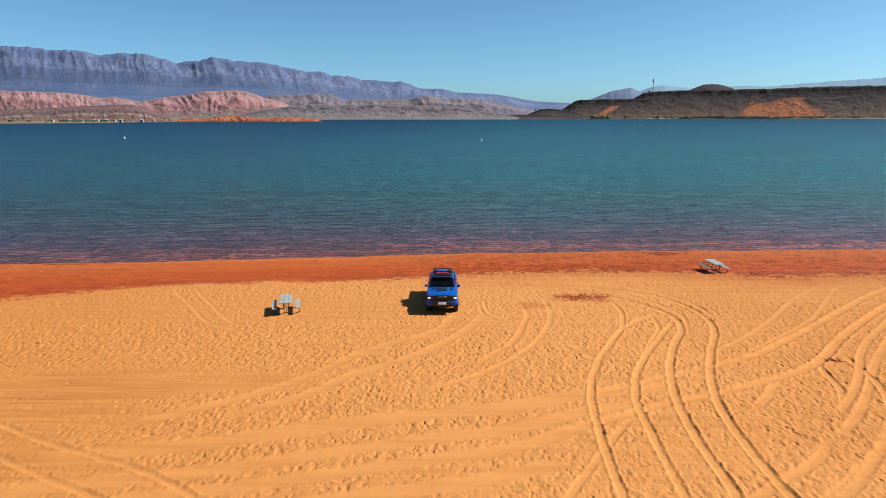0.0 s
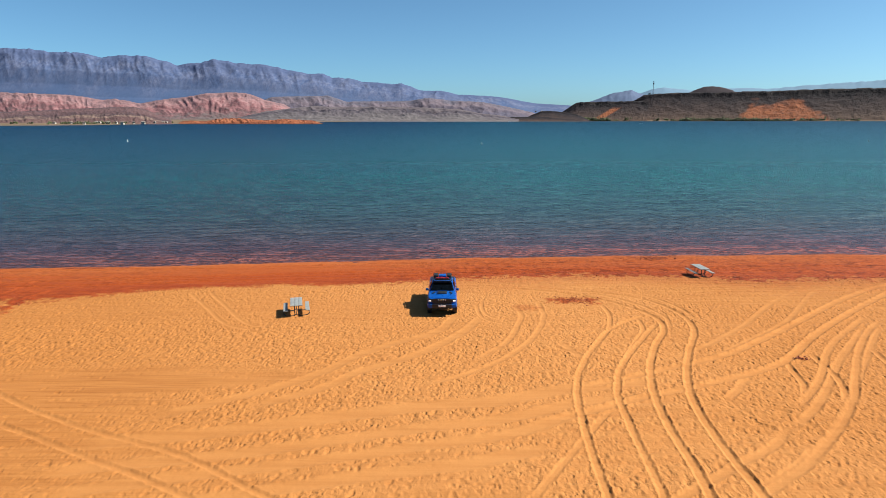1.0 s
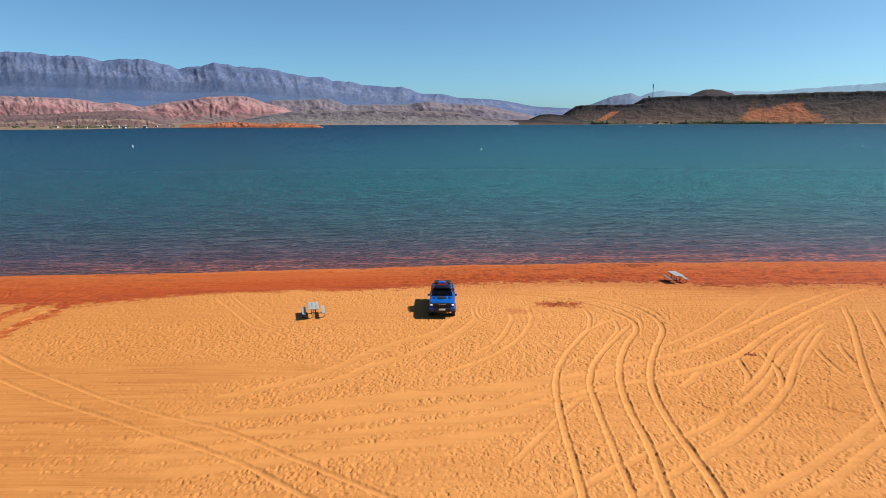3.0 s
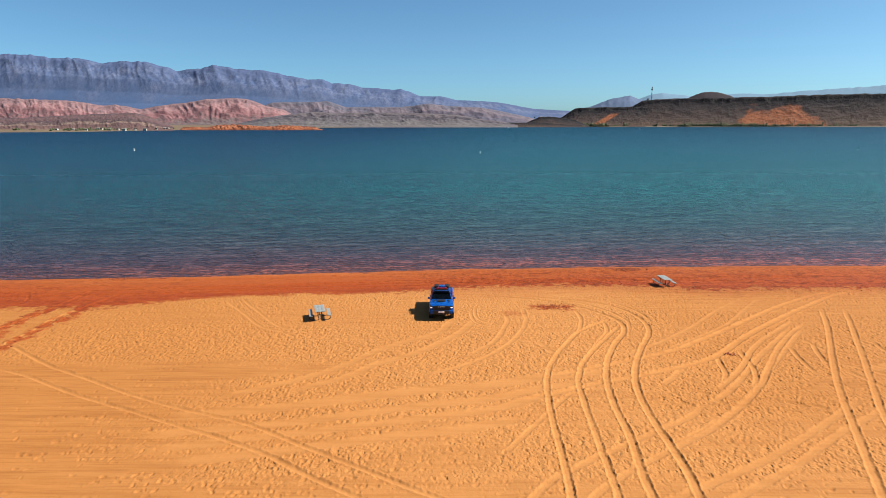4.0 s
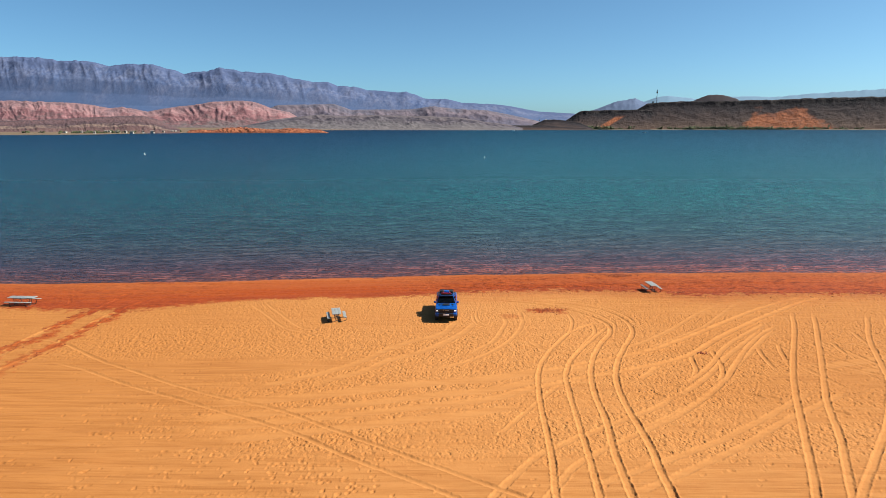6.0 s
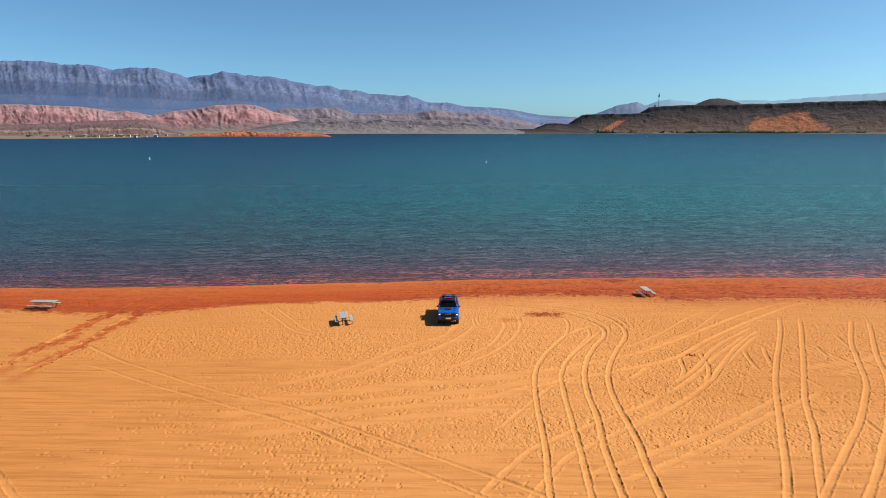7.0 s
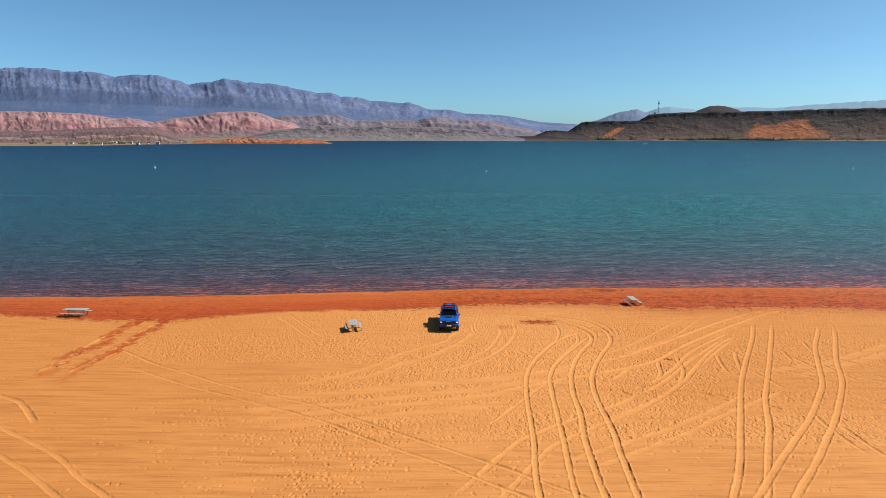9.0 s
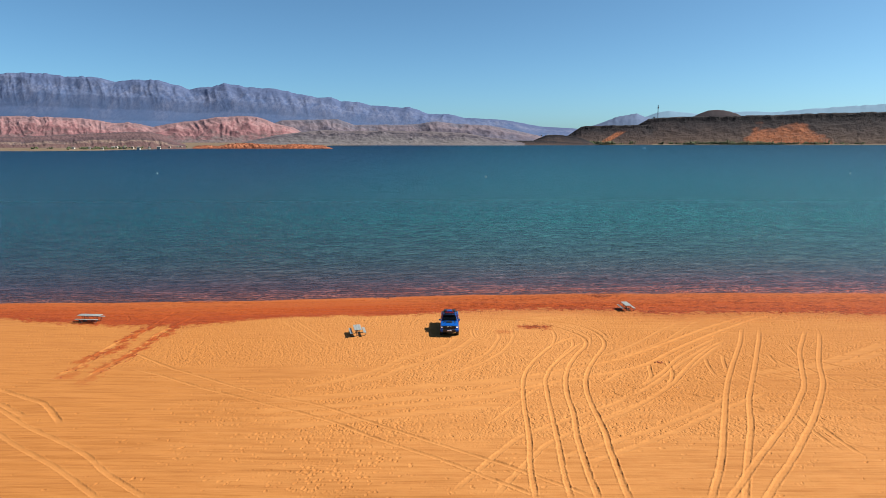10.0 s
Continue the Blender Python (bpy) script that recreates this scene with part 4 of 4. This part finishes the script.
    for k in range(count):
        row = rng.uniform(0.78, 0.88) if k % 5 < 3 else rng.uniform(0.15, 0.8)
        x, y, z = co[int(row * (rows - 1)), rng.integers(cols)]
        r = rng.uniform(1.0, 2.9) if row > 0.77 else rng.uniform(0.9, 2.0)
        made = bmesh.ops.create_icosphere(bm, subdivisions=1, radius=r, matrix=Matrix.Translation((x, y, z)) @ Matrix.Diagonal((rng.uniform(0.8, 1.5), 1, rng.uniform(0.6, 1.0), 1)))["verts"]
        for w in made:
            w.co += Vector(rng.normal(0, r * 0.16, 3))
    rocks = part("boulders", bm, LAVA, hill, label, 15)
    return tagged(rocks, label, kind="stuff")


LAVA = plain("black_lava_blocks", (0.040, 0.034, 0.038), 0.9, vary=0.5, scale=0.1)
boulders(west_mesa, 320, 60, 260, "dark broken lava blocks")
boulders(long_mesa, 1100, 80, 900, "dark broken lava blocks")


# ---- pickup truck ----
def ring(y, half, z0, z1, crown=0.03, tuck=0.06, shoulder=0.10):
    """One cross-section of a car body."""
    right = [(half - tuck - 0.05, z0), (half - tuck * 0.4, z0 + 0.08), (half, z0 + (z1 - z0) * 0.45), (half - 0.012, z1 - shoulder),
             (half - shoulder * 0.7, z1 - 0.015), (half * 0.55, z1 + crown * 0.7)]
    pts = [(0, z0)] + right + [(0, z1 + crown)] + [(-x, z) for x, z in reversed(right)]
    return [(x, y, z) for x, z in pts]


def wheel(parent, x, y, radius=0.40, width=0.27):
    side = 1 if x > 0 else -1
    prof = [(0.62, -0.5), (0.93, -0.5), (1.0, -0.36), (1.0, 0.36), (0.93, 0.5), (0.62, 0.5)]
    n = 32
    bm = loft([[(x + width * w, y + radius * r * math.cos(a), radius + radius * r * math.sin(a)) for r, w in prof]
               for a in (2 * math.pi * k / n for k in range(n))] + [[(x + width * w, y + radius * r, radius) for r, w in prof]], cap=False)
    bmesh.ops.remove_doubles(bm, verts=bm.verts, dist=0.0005)
    tyre = part("wheel", bm, RUBBER, parent, "black off-road tyre")
    rim = bmesh.new()
    bmesh.ops.create_cone(rim, cap_ends=True, segments=24, radius1=radius * 0.62, radius2=radius * 0.62, depth=width * 0.8,
                          matrix=Matrix.Translation((x, y, radius)) @ Matrix.Rotation(math.pi / 2, 4, "Y"))
    for k in range(6):
        a = math.pi * k / 3
        add_box(rim, (x + side * width * 0.42, y + radius * 0.33 * math.cos(a), radius + radius * 0.33 * math.sin(a)), (0.03, 0.06, radius * 0.5), 0.008,
                Matrix.Rotation(a - math.pi / 2, 4, "X"))
    part("rim", rim, BLACK, tyre, "black alloy rim")
    return tyre


def pickup_truck(m):
    """Front bumper at y = 0, bonnet towards -y."""
    root = new("pickup_truck")
    rings = [ring(0.06, 0.78, 0.66, 1.185), ring(0.12, 0.87, 0.62, 1.225), ring(0.35, 0.93, 0.58, 1.25), ring(0.9, 0.945, 0.55, 1.27),
             ring(1.45, 0.94, 0.52, 1.285), ring(1.55, 0.93, 0.48, 1.29), ring(2.4, 0.925, 0.46, 1.30), ring(3.45, 0.925, 0.48, 1.31),
             ring(3.5, 0.92, 0.52, 1.31, 0.0), ring(4.4, 0.93, 0.54, 1.315, 0.0), ring(5.2, 0.92, 0.57, 1.32, 0.0), ring(5.32, 0.88, 0.6, 1.29, 0.0)]
    part("body", loft(rings), BLUE, root, "glossy blue body")
    cab = [(1.40, 0.80, 1.20, 1.27, 0.0), (2.14, 0.66, 1.25, 1.77, 0.01), (2.3, 0.65, 1.25, 1.82, 0.02), (2.9, 0.65, 1.25, 1.84, 0.02),
           (3.25, 0.65, 1.25, 1.81, 0.02), (3.42, 0.69, 1.25, 1.73, 0.0), (3.48, 0.78, 1.26, 1.36, 0.0)]
    sec = []
    for y, half, z0, z1, crown in cab:
        low = 0.86 if y > 1.4 else 0.84
        sec.append([(0, y, z0), (low, y, z0), (low - 0.01, y, z0 + 0.05), (half + 0.03, y, max(z0 + 0.06, z1 - 0.07)), (half - 0.05, y, max(z0 + .07, z1 - 0.01)), (0, y, z1 + crown),
                    (-half + 0.05, y, max(z0 + .07, z1 - 0.01)), (-half - 0.03, y, max(z0 + 0.06, z1 - 0.07)), (-low + 0.01, y, z0 + 0.05), (-low, y, z0)])
    part("cab", loft(sec), BLUE, root, "blue crew cab")
    # windscreen and side glass, set just proud of the cab
    bm = bmesh.new()
    bm.faces.new([bm.verts.new(p) for p in ((-0.77, 1.47, 1.352), (0.77, 1.47, 1.352), (0.62, 2.08, 1.758), (-0.62, 2.08, 1.758))])
    bmesh.ops.solidify(bm, geom=bm.faces[:], thickness=-0.03)
    part("windscreen", bm, GLASS, root, "dark tinted windscreen")
    for s in (-1, 1):
        for y0, y1 in ((1.75, 2.5), (2.58, 3.3)):
            bm = bmesh.new()
            up = 0.22 if y0 < 2 else 0.0
            bm.faces.new([bm.verts.new(p) for p in ((s * 0.868, y0, 1.36), (s * 0.868, y1, 1.36), (s * 0.708, y1 - 0.06, 1.71), (s * 0.708, y0 + up + 0.05, 1.71))])
            bmesh.ops.solidify(bm, geom=bm.faces[:], thickness=0.02)
            part("side_window", bm, GLASS, root)
    part("bonnet_scoop", loft([[(-0.34, 0.55, 1.265), (0.34, 0.55, 1.265), (0.30, 0.56, 1.285), (-0.30, 0.56, 1.285)],
                               [(-0.40, 0.9, 1.290), (0.40, 0.9, 1.290), (0.32, 0.9, 1.345), (-0.32, 0.9, 1.345)],
                               [(-0.44, 1.4, 1.300), (0.44, 1.4, 1.300), (0.36, 1.36, 1.355), (-0.36, 1.36, 1.355)]]), BLUE, root, "raised bonnet scoop")
    part("scoop_mouth", box((0, 1.0, 1.345), (0.60, 0.56, 0.035), 0.008), BLACK, root, "black scoop trim")
    for s in (-1, 1):
        part("bonnet_crease", tube([(s * 0.60, 0.25, 1.235), (s * 0.55, 0.8, 1.285), (s * 0.56, 1.35, 1.305)], 0.022), BLUE, root)
    for s in (-1, 1):
        part("bonnet_vent", box((s * 0.54, 1.10, 1.313), (0.13, 0.42, 0.016), 0.004, Matrix.Rotation(s * 0.35, 4, "Z")), BLACK, root, "black bonnet vent")
        lamp = part("headlight", box((s * 0.72, 0.10, 1.09), (0.32, 0.14, 0.17), 0.035, Matrix.Rotation(s * 0.32, 4, "Z")), BLACK, root, "dark headlight housing")
        part("lens", box((s * 0.77, 0.035, 1.065), (0.17, 0.06, 0.085), 0.015, Matrix.Rotation(s * 0.32, 4, "Z")), LAMP, lamp, "clear bright lens")
        part("fog_light", tube([(s * 0.78, 0.10, 0.76), (s * 0.78, -0.03, 0.76)], 0.055, 14), LAMP, root, "round white fog lamp")
        mir = part("door_mirror", box((s * 1.0, 1.62, 1.38), (0.17, 0.12, 0.16), 0.04), BLUE, root, "blue door mirror")
        part("mirror_arm", tube([(s * 0.88, 1.69, 1.33), (s * 0.99, 1.67, 1.34)], 0.028), BLACK, mir)
        part("door_handle", box((s * 0.935, 2.42, 1.08), (0.03, 0.16, 0.03), 0.008), BLACK, root)
        part("running_board", box((s * 0.90, 2.4, 0.40), (0.14, 1.75, 0.06), 0.02), BLACK, root)
    part("grille", loft([[(-0.58, y, 1.19), (0.58, y, 1.19), (0.64, y, 1.05), (0.56, y, 0.80), (-0.56, y, 0.80), (-0.64, y, 1.05)] for y in (0.12, -0.012)]), BLACK, root, "black mesh grille")
    for k in range(4):   # plain marks on the grille's upper bar
        part("grille_mark", box((-0.21 + 0.14 * k, -0.016, 1.13), (0.075, 0.016, 0.04), 0.003), WHITE, root)
    bump = loft([ring(0.16, 0.95, 0.57, 0.86, 0.0, 0.04, 0.05), ring(-0.02, 0.90, 0.59, 0.87, 0.0, 0.04, 0.05), ring(-0.07, 0.72, 0.61, 0.84, 0.0, 0.04, 0.04)])
    bumper = part("front_bumper", bump, BLUE, root, "blue front bumper")
    part("lower_grille", box((0, -0.075, 0.735), (1.26, 0.07, 0.27), 0.03), BLACK, bumper, "black lower grille")
    part("number_plate", box((0, -0.122, 0.76), (0.46, 0.015, 0.13), 0.004), WHITE, bumper, "blank white number plate")
    part("skid_plate", box((0.05, 0.06, 0.50), (0.72, 0.3, 0.03), 0.01, Matrix.Rotation(-0.5, 4, "X")), STEEL, root, "dull dark skid plate")
    for s in (-1, 1):
        for y in (0.93, 4.16):
            wheel(root, s * 0.80, y)
            arch = [(y + 0.50 * math.cos(a), 0.42 + 0.50 * math.sin(a)) for a in np.linspace(0, math.pi, 15)]
            inn = [(y + 0.43 * math.cos(a), 0.42 + 0.43 * math.sin(a)) for a in np.linspace(0, math.pi, 15)]
            bm = loft([[(s * 0.90, p[0], p[1]), (s * 0.975, p[0], p[1] - 0.01), (s * 0.975, q[0], q[1]), (s * 0.90, q[0], q[1])] for p, q in zip(arch, inn)])
            part("wheel_arch", bm, BLACK, root, "black wheel arch flare")
            part("wheel_well", tube([(s * 0.72, y, 0.42), (s * 0.950, y, 0.42)], 0.445, 28), BLACK, root)
    for k in range(7):
        part("grille_slat", box((0, -0.018, 0.84 + 0.035 * k), (0.9, 0.012, 0.008)), BLACK, root)
    part("bed_cover", box((0, 4.4, 1.325), (1.62, 1.62, 0.04), 0.012), BLACK, root, "black bed cover")
    part("tailgate", box((0, 5.33, 0.95), (1.55, 0.04, 0.55), 0.015), BLUE, root)
    # roof rack with its load
    rack = part("roof_rack", tube([(-0.60, 3.45, 1.90), (-0.60, 2.05, 1.90), (0.60, 2.05, 1.90), (0.60, 3.45, 1.90)], 0.022), BLACK, root, "black roof rack")
    for y in np.linspace(2.05, 3.45, 5):
        part("rack_bar", box((0, float(y), 1.90), (1.2, 0.05, 0.025), 0.006), BLACK, rack)
    part("wind_fairing", box((0, 1.96, 1.79), (1.16, 0.03, 0.20), 0.01, Matrix.Rotation(0.5, 4, "X")), BLACK, rack, "black wind deflector")
    for x in (-0.6, 0.6):
        for y in (2.2, 3.3):
            part("rack_foot", box((x, y, 1.84), (0.05, 0.07, 0.1), 0.01), BLACK, rack)
    part("light_bar", box((0, 2.02, 1.95), (1.0, 0.06, 0.07), 0.012), BLACK, rack)
    part("rear_hoop", tube([(-0.62, 3.45, 1.88), (-0.60, 3.45, 2.02), (0.60, 3.45, 2.02), (0.62, 3.45, 1.88)], 0.022), BLACK, rack)
    for k in range(4):
        part("traction_board", box((-0.32 + 0.21 * k, 2.16, 1.985 + 0.012 * (k % 2)), (0.21, 0.16, 0.15), 0.03), RED, root, "bright red recovery gear")
    for s in (-1, 1):
        part("cargo_box", box((s * 0.43, 2.95, 1.99), (0.27, 0.62, 0.15), 0.03), BLACK, root, "dark cargo case")
    # block added to give the blue that shows between the cases
    part("blue_block", box((0, 2.92, 1.985), (0.50, 0.52, 0.13), 0.04), BLUE, root, "blue block between the cargo cases")
    root.matrix_world = m
    return tagged(root, "bright blue off-road pickup with a loaded roof rack", "pickup truck")


pickup_truck(pose(-0.32, 34.35, ground_z(-0.3, 35.5) - 0.02, 0, 0, 0) @ Matrix.Scale(0.965, 4))


# ---- picnic tables ----
def picnic_table(m, length, label):
    root = new("picnic_table")
    for k in range(3):
        part("table_plank", box((-0.245 + 0.245 * k, 0, 0.755), (0.236, length, 0.04), 0.006), ZINC, root, "weathered grey plank")
    for s in (-1, 1):
        part("bench_plank", box((s * 0.66, 0, 0.445), (0.25, length, 0.04), 0.006), ZINC, root, "weathered grey bench plank")
    for y in (-length * 0.3, length * 0.3):
        leg = part("leg_frame", tube(bend([(-0.13, y, 0.73), (-0.13, y, 0.4), (-0.13, y, 0.06), (-0.3, y, 0.03), (-0.62, y, 0.05), (-0.78, y, 0.2), (-0.70, y, 0.36), (-0.62, y, 0.42)], 4), 0.027), STEEL, root, "dark bent steel leg")
        add = tube(bend([(0.13, y, 0.73), (0.13, y, 0.4), (0.13, y, 0.06), (0.3, y, 0.03), (0.62, y, 0.05), (0.78, y, 0.2), (0.70, y, 0.36), (0.62, y, 0.42)], 4), 0.027)
        part("leg_frame", add, STEEL, root, "dark bent steel leg")
        part("cross_bar", tube([(-0.34, y, 0.715), (0.34, y, 0.715)], 0.024), STEEL, root)
        part("foot_bar", tube([(-0.15, y, 0.10), (0.15, y, 0.10)], 0.024), STEEL, root)
        part("brace", tube([(0, y, 0.12), (0, y * 0.15, 0.72)], 0.018), STEEL, root)
        for s in (-1, 1):
            part("bench_bracket", box((s * 0.66, y, 0.415), (0.22, 0.06, 0.025), 0.005), STEEL, root)
    root.matrix_world = m
    return tagged(root, label, "picnic table", "picnic tables")


picnic_table(pose(-9.42, 34.98, ground_z(-9.4, 35.0) - 0.015, 0, 0, 14.0), 1.83, "grey plank picnic table on dry sand, benches attached")
picnic_table(pose(19.85, 45.6, ground_z(19.85, 45.6) - 0.015, 0, 0, 4.0), 1.83, "grey plank picnic table standing at the damp sand's edge")
picnic_table(pose(-38.7, 39.4, ground_z(-38.7, 39.4) - 0.015, 0, 0, 88.0), 2.44, "long grey picnic table on red damp sand near the water")


# ---- loose red clods ----
def clods(name, spots, label):
    bm = bmesh.new()
    for x, y, r in spots:
        v = bmesh.ops.create_icosphere(bm, subdivisions=1, radius=r, matrix=Matrix.Translation((x, y, ground_z(x, y) + r * 0.2)) @ Matrix.Diagonal((1, rng.uniform(0.6, 1.2), 0.6, 1)))["verts"]
        for w in v:
            w.co += Vector(rng.normal(0, r * 0.2, 3))
    return tagged(part(name, bm, CLOD, None, "", 20), label, "clods", kind="stuff")


clods("clods", [(8.5 + rng.normal(0, 0.8), 38 + rng.normal(0, 0.45), 0.015 + 0.04 * rng.random() ** 2) for _ in range(260)], "heap of loose dark red sand clods")
clods("clods", [(rng.normal(-31.5, 0.35), y, rng.uniform(0.02, 0.075)) for y in rng.uniform(22, 38, 50)]
      + [(rng.normal(-28.6, 0.35), y, rng.uniform(0.02, 0.075)) for y in rng.uniform(22, 38, 45)], "loose red clods along two old ruts")
clods("clods", [(x, float(np.interp(x, WET_X, WET_Y)) + rng.normal(0.8, 1.2), 0.02 + 0.05 * rng.random() ** 2) for x in rng.uniform(0, 44, 420)], "scattered red clods at the damp edge")
clods("clods", [(19 + rng.normal(0, 0.9), 54.3 + rng.normal(0, 0.5), 0.03 + 0.08 * rng.random() ** 2) for _ in range(220)], "dark clods near the waterline")
clods("clods", [(x, float(np.interp(x, SHORE_X, SHORE_Y)) - 0.45 + rng.normal(0, 0.14), 0.03 + 0.07 * rng.random() ** 2) for x in np.concatenate([rng.uniform(-33.2, -29.7, 260), rng.uniform(-28.5, -27.7, 60)])],
      "low ridge of orange clods at the waterline")
clods("clods", [(22.4 + rng.normal(0, 0.25), 44.9 + rng.normal(0, 0.15), rng.uniform(0.03, 0.09)) for _ in range(24)], "small heap of dark red clods")
clods("clods", [(17.8 + rng.normal(0, 0.2), 27.3 + rng.normal(0, 0.12), rng.uniform(0.02, 0.06)) for _ in range(40)], "few dark clods beside a rut")


# ---- buoys and boats ----
def buoy(x, y):
    root = new("buoy")
    part("float", tube([(0, 0, -0.3), (0, 0, 0.15), (0, 0, 0.5), (0, 0, 0.6)], 0.42, 16), BUOY, root, "white float")
    part("post", tube([(0, 0, 0.6), (0, 0, 1.5), (0, 0, 1.6)], 0.20, 12), BUOY, root)
    root.matrix_world = pose(x, y, WATER, 3, 2, 0) @ Matrix.Scale(0.75, 4)
    return tagged(root, "white marker buoy floating on the lake", "buoy", "marker buoys")


for x, y in ((16.5, 313), (-176, 344.7), (233, 352)):
    buoy(x, y)


def boat(x, y, turn):
    root = new("motor_boat")
    half = [(0.0, -3.2), (1.1, -3.2), (1.25, 0), (1.0, 2.0), (0.0, 3.6)]
    loop = half + [(-a, b) for a, b in reversed(half[1:-1])]
    part("hull", loft([[(a * 0.8, b * 0.94, -0.2) for a, b in loop], [(a, b, 0.9) for a, b in loop]]), WHITE, root, "white hull")
    part("windshield", box((0, 0.6, 1.15), (1.7, 0.2, 0.5), 0.05), GLASS, root)
    part("canopy", box((0, -0.9, 1.9), (2.0, 2.2, 0.12), 0.04), WHITE, root)
    for s in (-1, 1):
        part("canopy_post", tube([(s * 0.9, -0.9, 0.8), (s * 0.9, -0.9, 1.9)], 0.04), STEEL, root)
    root.matrix_world = pose(x, y, WATER, 0, 0, turn) @ Matrix.Diagonal((1.4, 1.4, 1.4, 1))
    return tagged(root, "small white motor boat far out on the lake", "boat", "motor boats")


boat(0.301 * 1520, 1520, 80)
boat(0.096 * 2050, 2050, 95)
boat(0.214 * 2500, 2500, 70)


# ---- mast on the mesa ----
def mast(x, y, z, height):
    root = new("radio_mast")
    for a in range(3):
        c, s = math.cos(a * 2.094), math.sin(a * 2.094)
        part("leg", tube([(2.4 * c, 2.4 * s, -4), (1.1 * c, 1.1 * s, height)], 0.32, 6), STEEL, root)
    for k in range(9):
        h = height * k / 9
        r = 2.4 - 1.3 * k / 9
        pts = [(r * math.cos(a * 2.094), r * math.sin(a * 2.094), h + (height / 9 if a % 2 else 0)) for a in range(4)]
        part("lattice", tube(pts, 0.2, 5), STEEL, root)
    part("antenna_array", tube([(0, 0, height * 0.78), (0, 0, height * 0.9)], 3.4, 10), STEEL, root, "ring of dark antennas")
    part("antenna_array", tube([(0, 0, height - 1.5), (0, 0, height + 2.5)], 2.2, 10), STEEL, root)
    root.matrix_world = pose(x, y, z)
    return tagged(root, "slim dark lattice radio mast on the mesa's edge", "radio mast")


mast(0.3163 * 3080, 3080, EYE + 0.0365 * 3080, 58)
hut = new("equipment_hut")
part("wall", box((0, 0, 2), (9, 6, 8), 0.1), STUCCO, hut)
part("roof", box((0, 0, 6.3), (10, 7, 0.6), 0.1), ROOFS, hut)
hut.matrix_world = pose(0.311 * 3075, 3075, EYE + 0.0362 * 3075)
tagged(hut, "small pale equipment hut beside the mast", "hut")


# ---- far houses and scrub ----
def house(m, w, d, h):
    root = new("house")
    part("wall", box((0, 0, h / 2 - 1), (w, d, h + 2), 0.05), STUCCO, root, "pale stucco wall")
    e = 0.6
    part("roof", loft([[(-w / 2 - e, y, h), (w / 2 + e, y, h), (0, y, h + w * 0.28)] for y in (-d / 2 - e, d / 2 + e)]), ROOFS, root, "low pitched roof")
    part("door", box((0.8, -d / 2 - 0.03, 1.05), (1.0, 0.06, 2.1)), STEEL, root)
    for x in (-w * 0.3, w * 0.33):
        part("window", box((x, -d / 2 - 0.03, 1.6), (1.6, 0.06, 1.2)), GLASS, root)
    root.matrix_world = m
    return tagged(root, "small pale house in the far lakeside settlement", "house", "lakeside houses")


first = None
for a, dd, turn in ((-0.621, 1190, 10), (-0.595, 1230, 80), (-0.574, 1170, 20), (-0.554, 1330, 70), (-0.549, 1290, 5), (-0.536, 1250, 85), (-0.523, 1270, 12),
                    (-0.513, 1230, 75), (-0.495, 1300, 30), (-0.48, 1280, 90), (-0.462, 1340, 15), (-0.448, 1390, 60), (-0.443, 1400, 5), (0.604, 2890, 80)):
    m = pose(a * dd, dd, 1.5, 0, 0, turn)
    if first is None:
        first = house(m, 4.2, 6.5, 2.6)
    else:
        copy_thing(first, m)


for a, turn in ((0.136, 10), (0.146, 80), (0.153, 30)):
    copy_thing(first, pose(a * 2600, 2600, EYE + 0.0098 * 2600, 0, 0, turn))


def scrub(name, spots, label):
    """Clumped far bushes, each a heap of small uneven leaf tufts."""
    bm = bmesh.new()
    for x, y, z, r in spots:
        for _ in range(7):
            o = rng.normal(0, 0.45, 3) * r
            made = bmesh.ops.create_icosphere(bm, subdivisions=1, radius=r * rng.uniform(0.3, 0.6),
                                              matrix=Matrix.Translation((x + o[0] * 1.5, y + o[1], z + abs(o[2]) + r * 0.2)))["verts"]
            for w in made:
                w.co += Vector(rng.normal(0, r * 0.12, 3))
    return tagged(part(name, bm, LEAF, None, "", 10), label, "scrub", kind="stuff")


spots = []
for _ in range(210):
    a = rng.choice([rng.uniform(0.2, 0.66), rng.normal(0.48, 0.05), rng.normal(0.42, 0.03), rng.normal(0.22, 0.02)])
    dd = float(np.interp(a, FAR_A, FAR_D)) + rng.uniform(5, 40)
    spots.append((a * dd, dd, 0.5, rng.uniform(3.5, 10)))
scrub("far_scrub", spots, "green tamarisk scrub along the mesa's foot")
spots = []
for _ in range(130):
    a = rng.normal(-0.53, 0.06)
    dd = float(np.interp(a, FAR_A, FAR_D)) + rng.uniform(40, 190)
    spots.append((a * dd, dd, 1.0, rng.uniform(1.2, 3.6)))
scrub("far_scrub", spots, "dark green trees among the far houses")
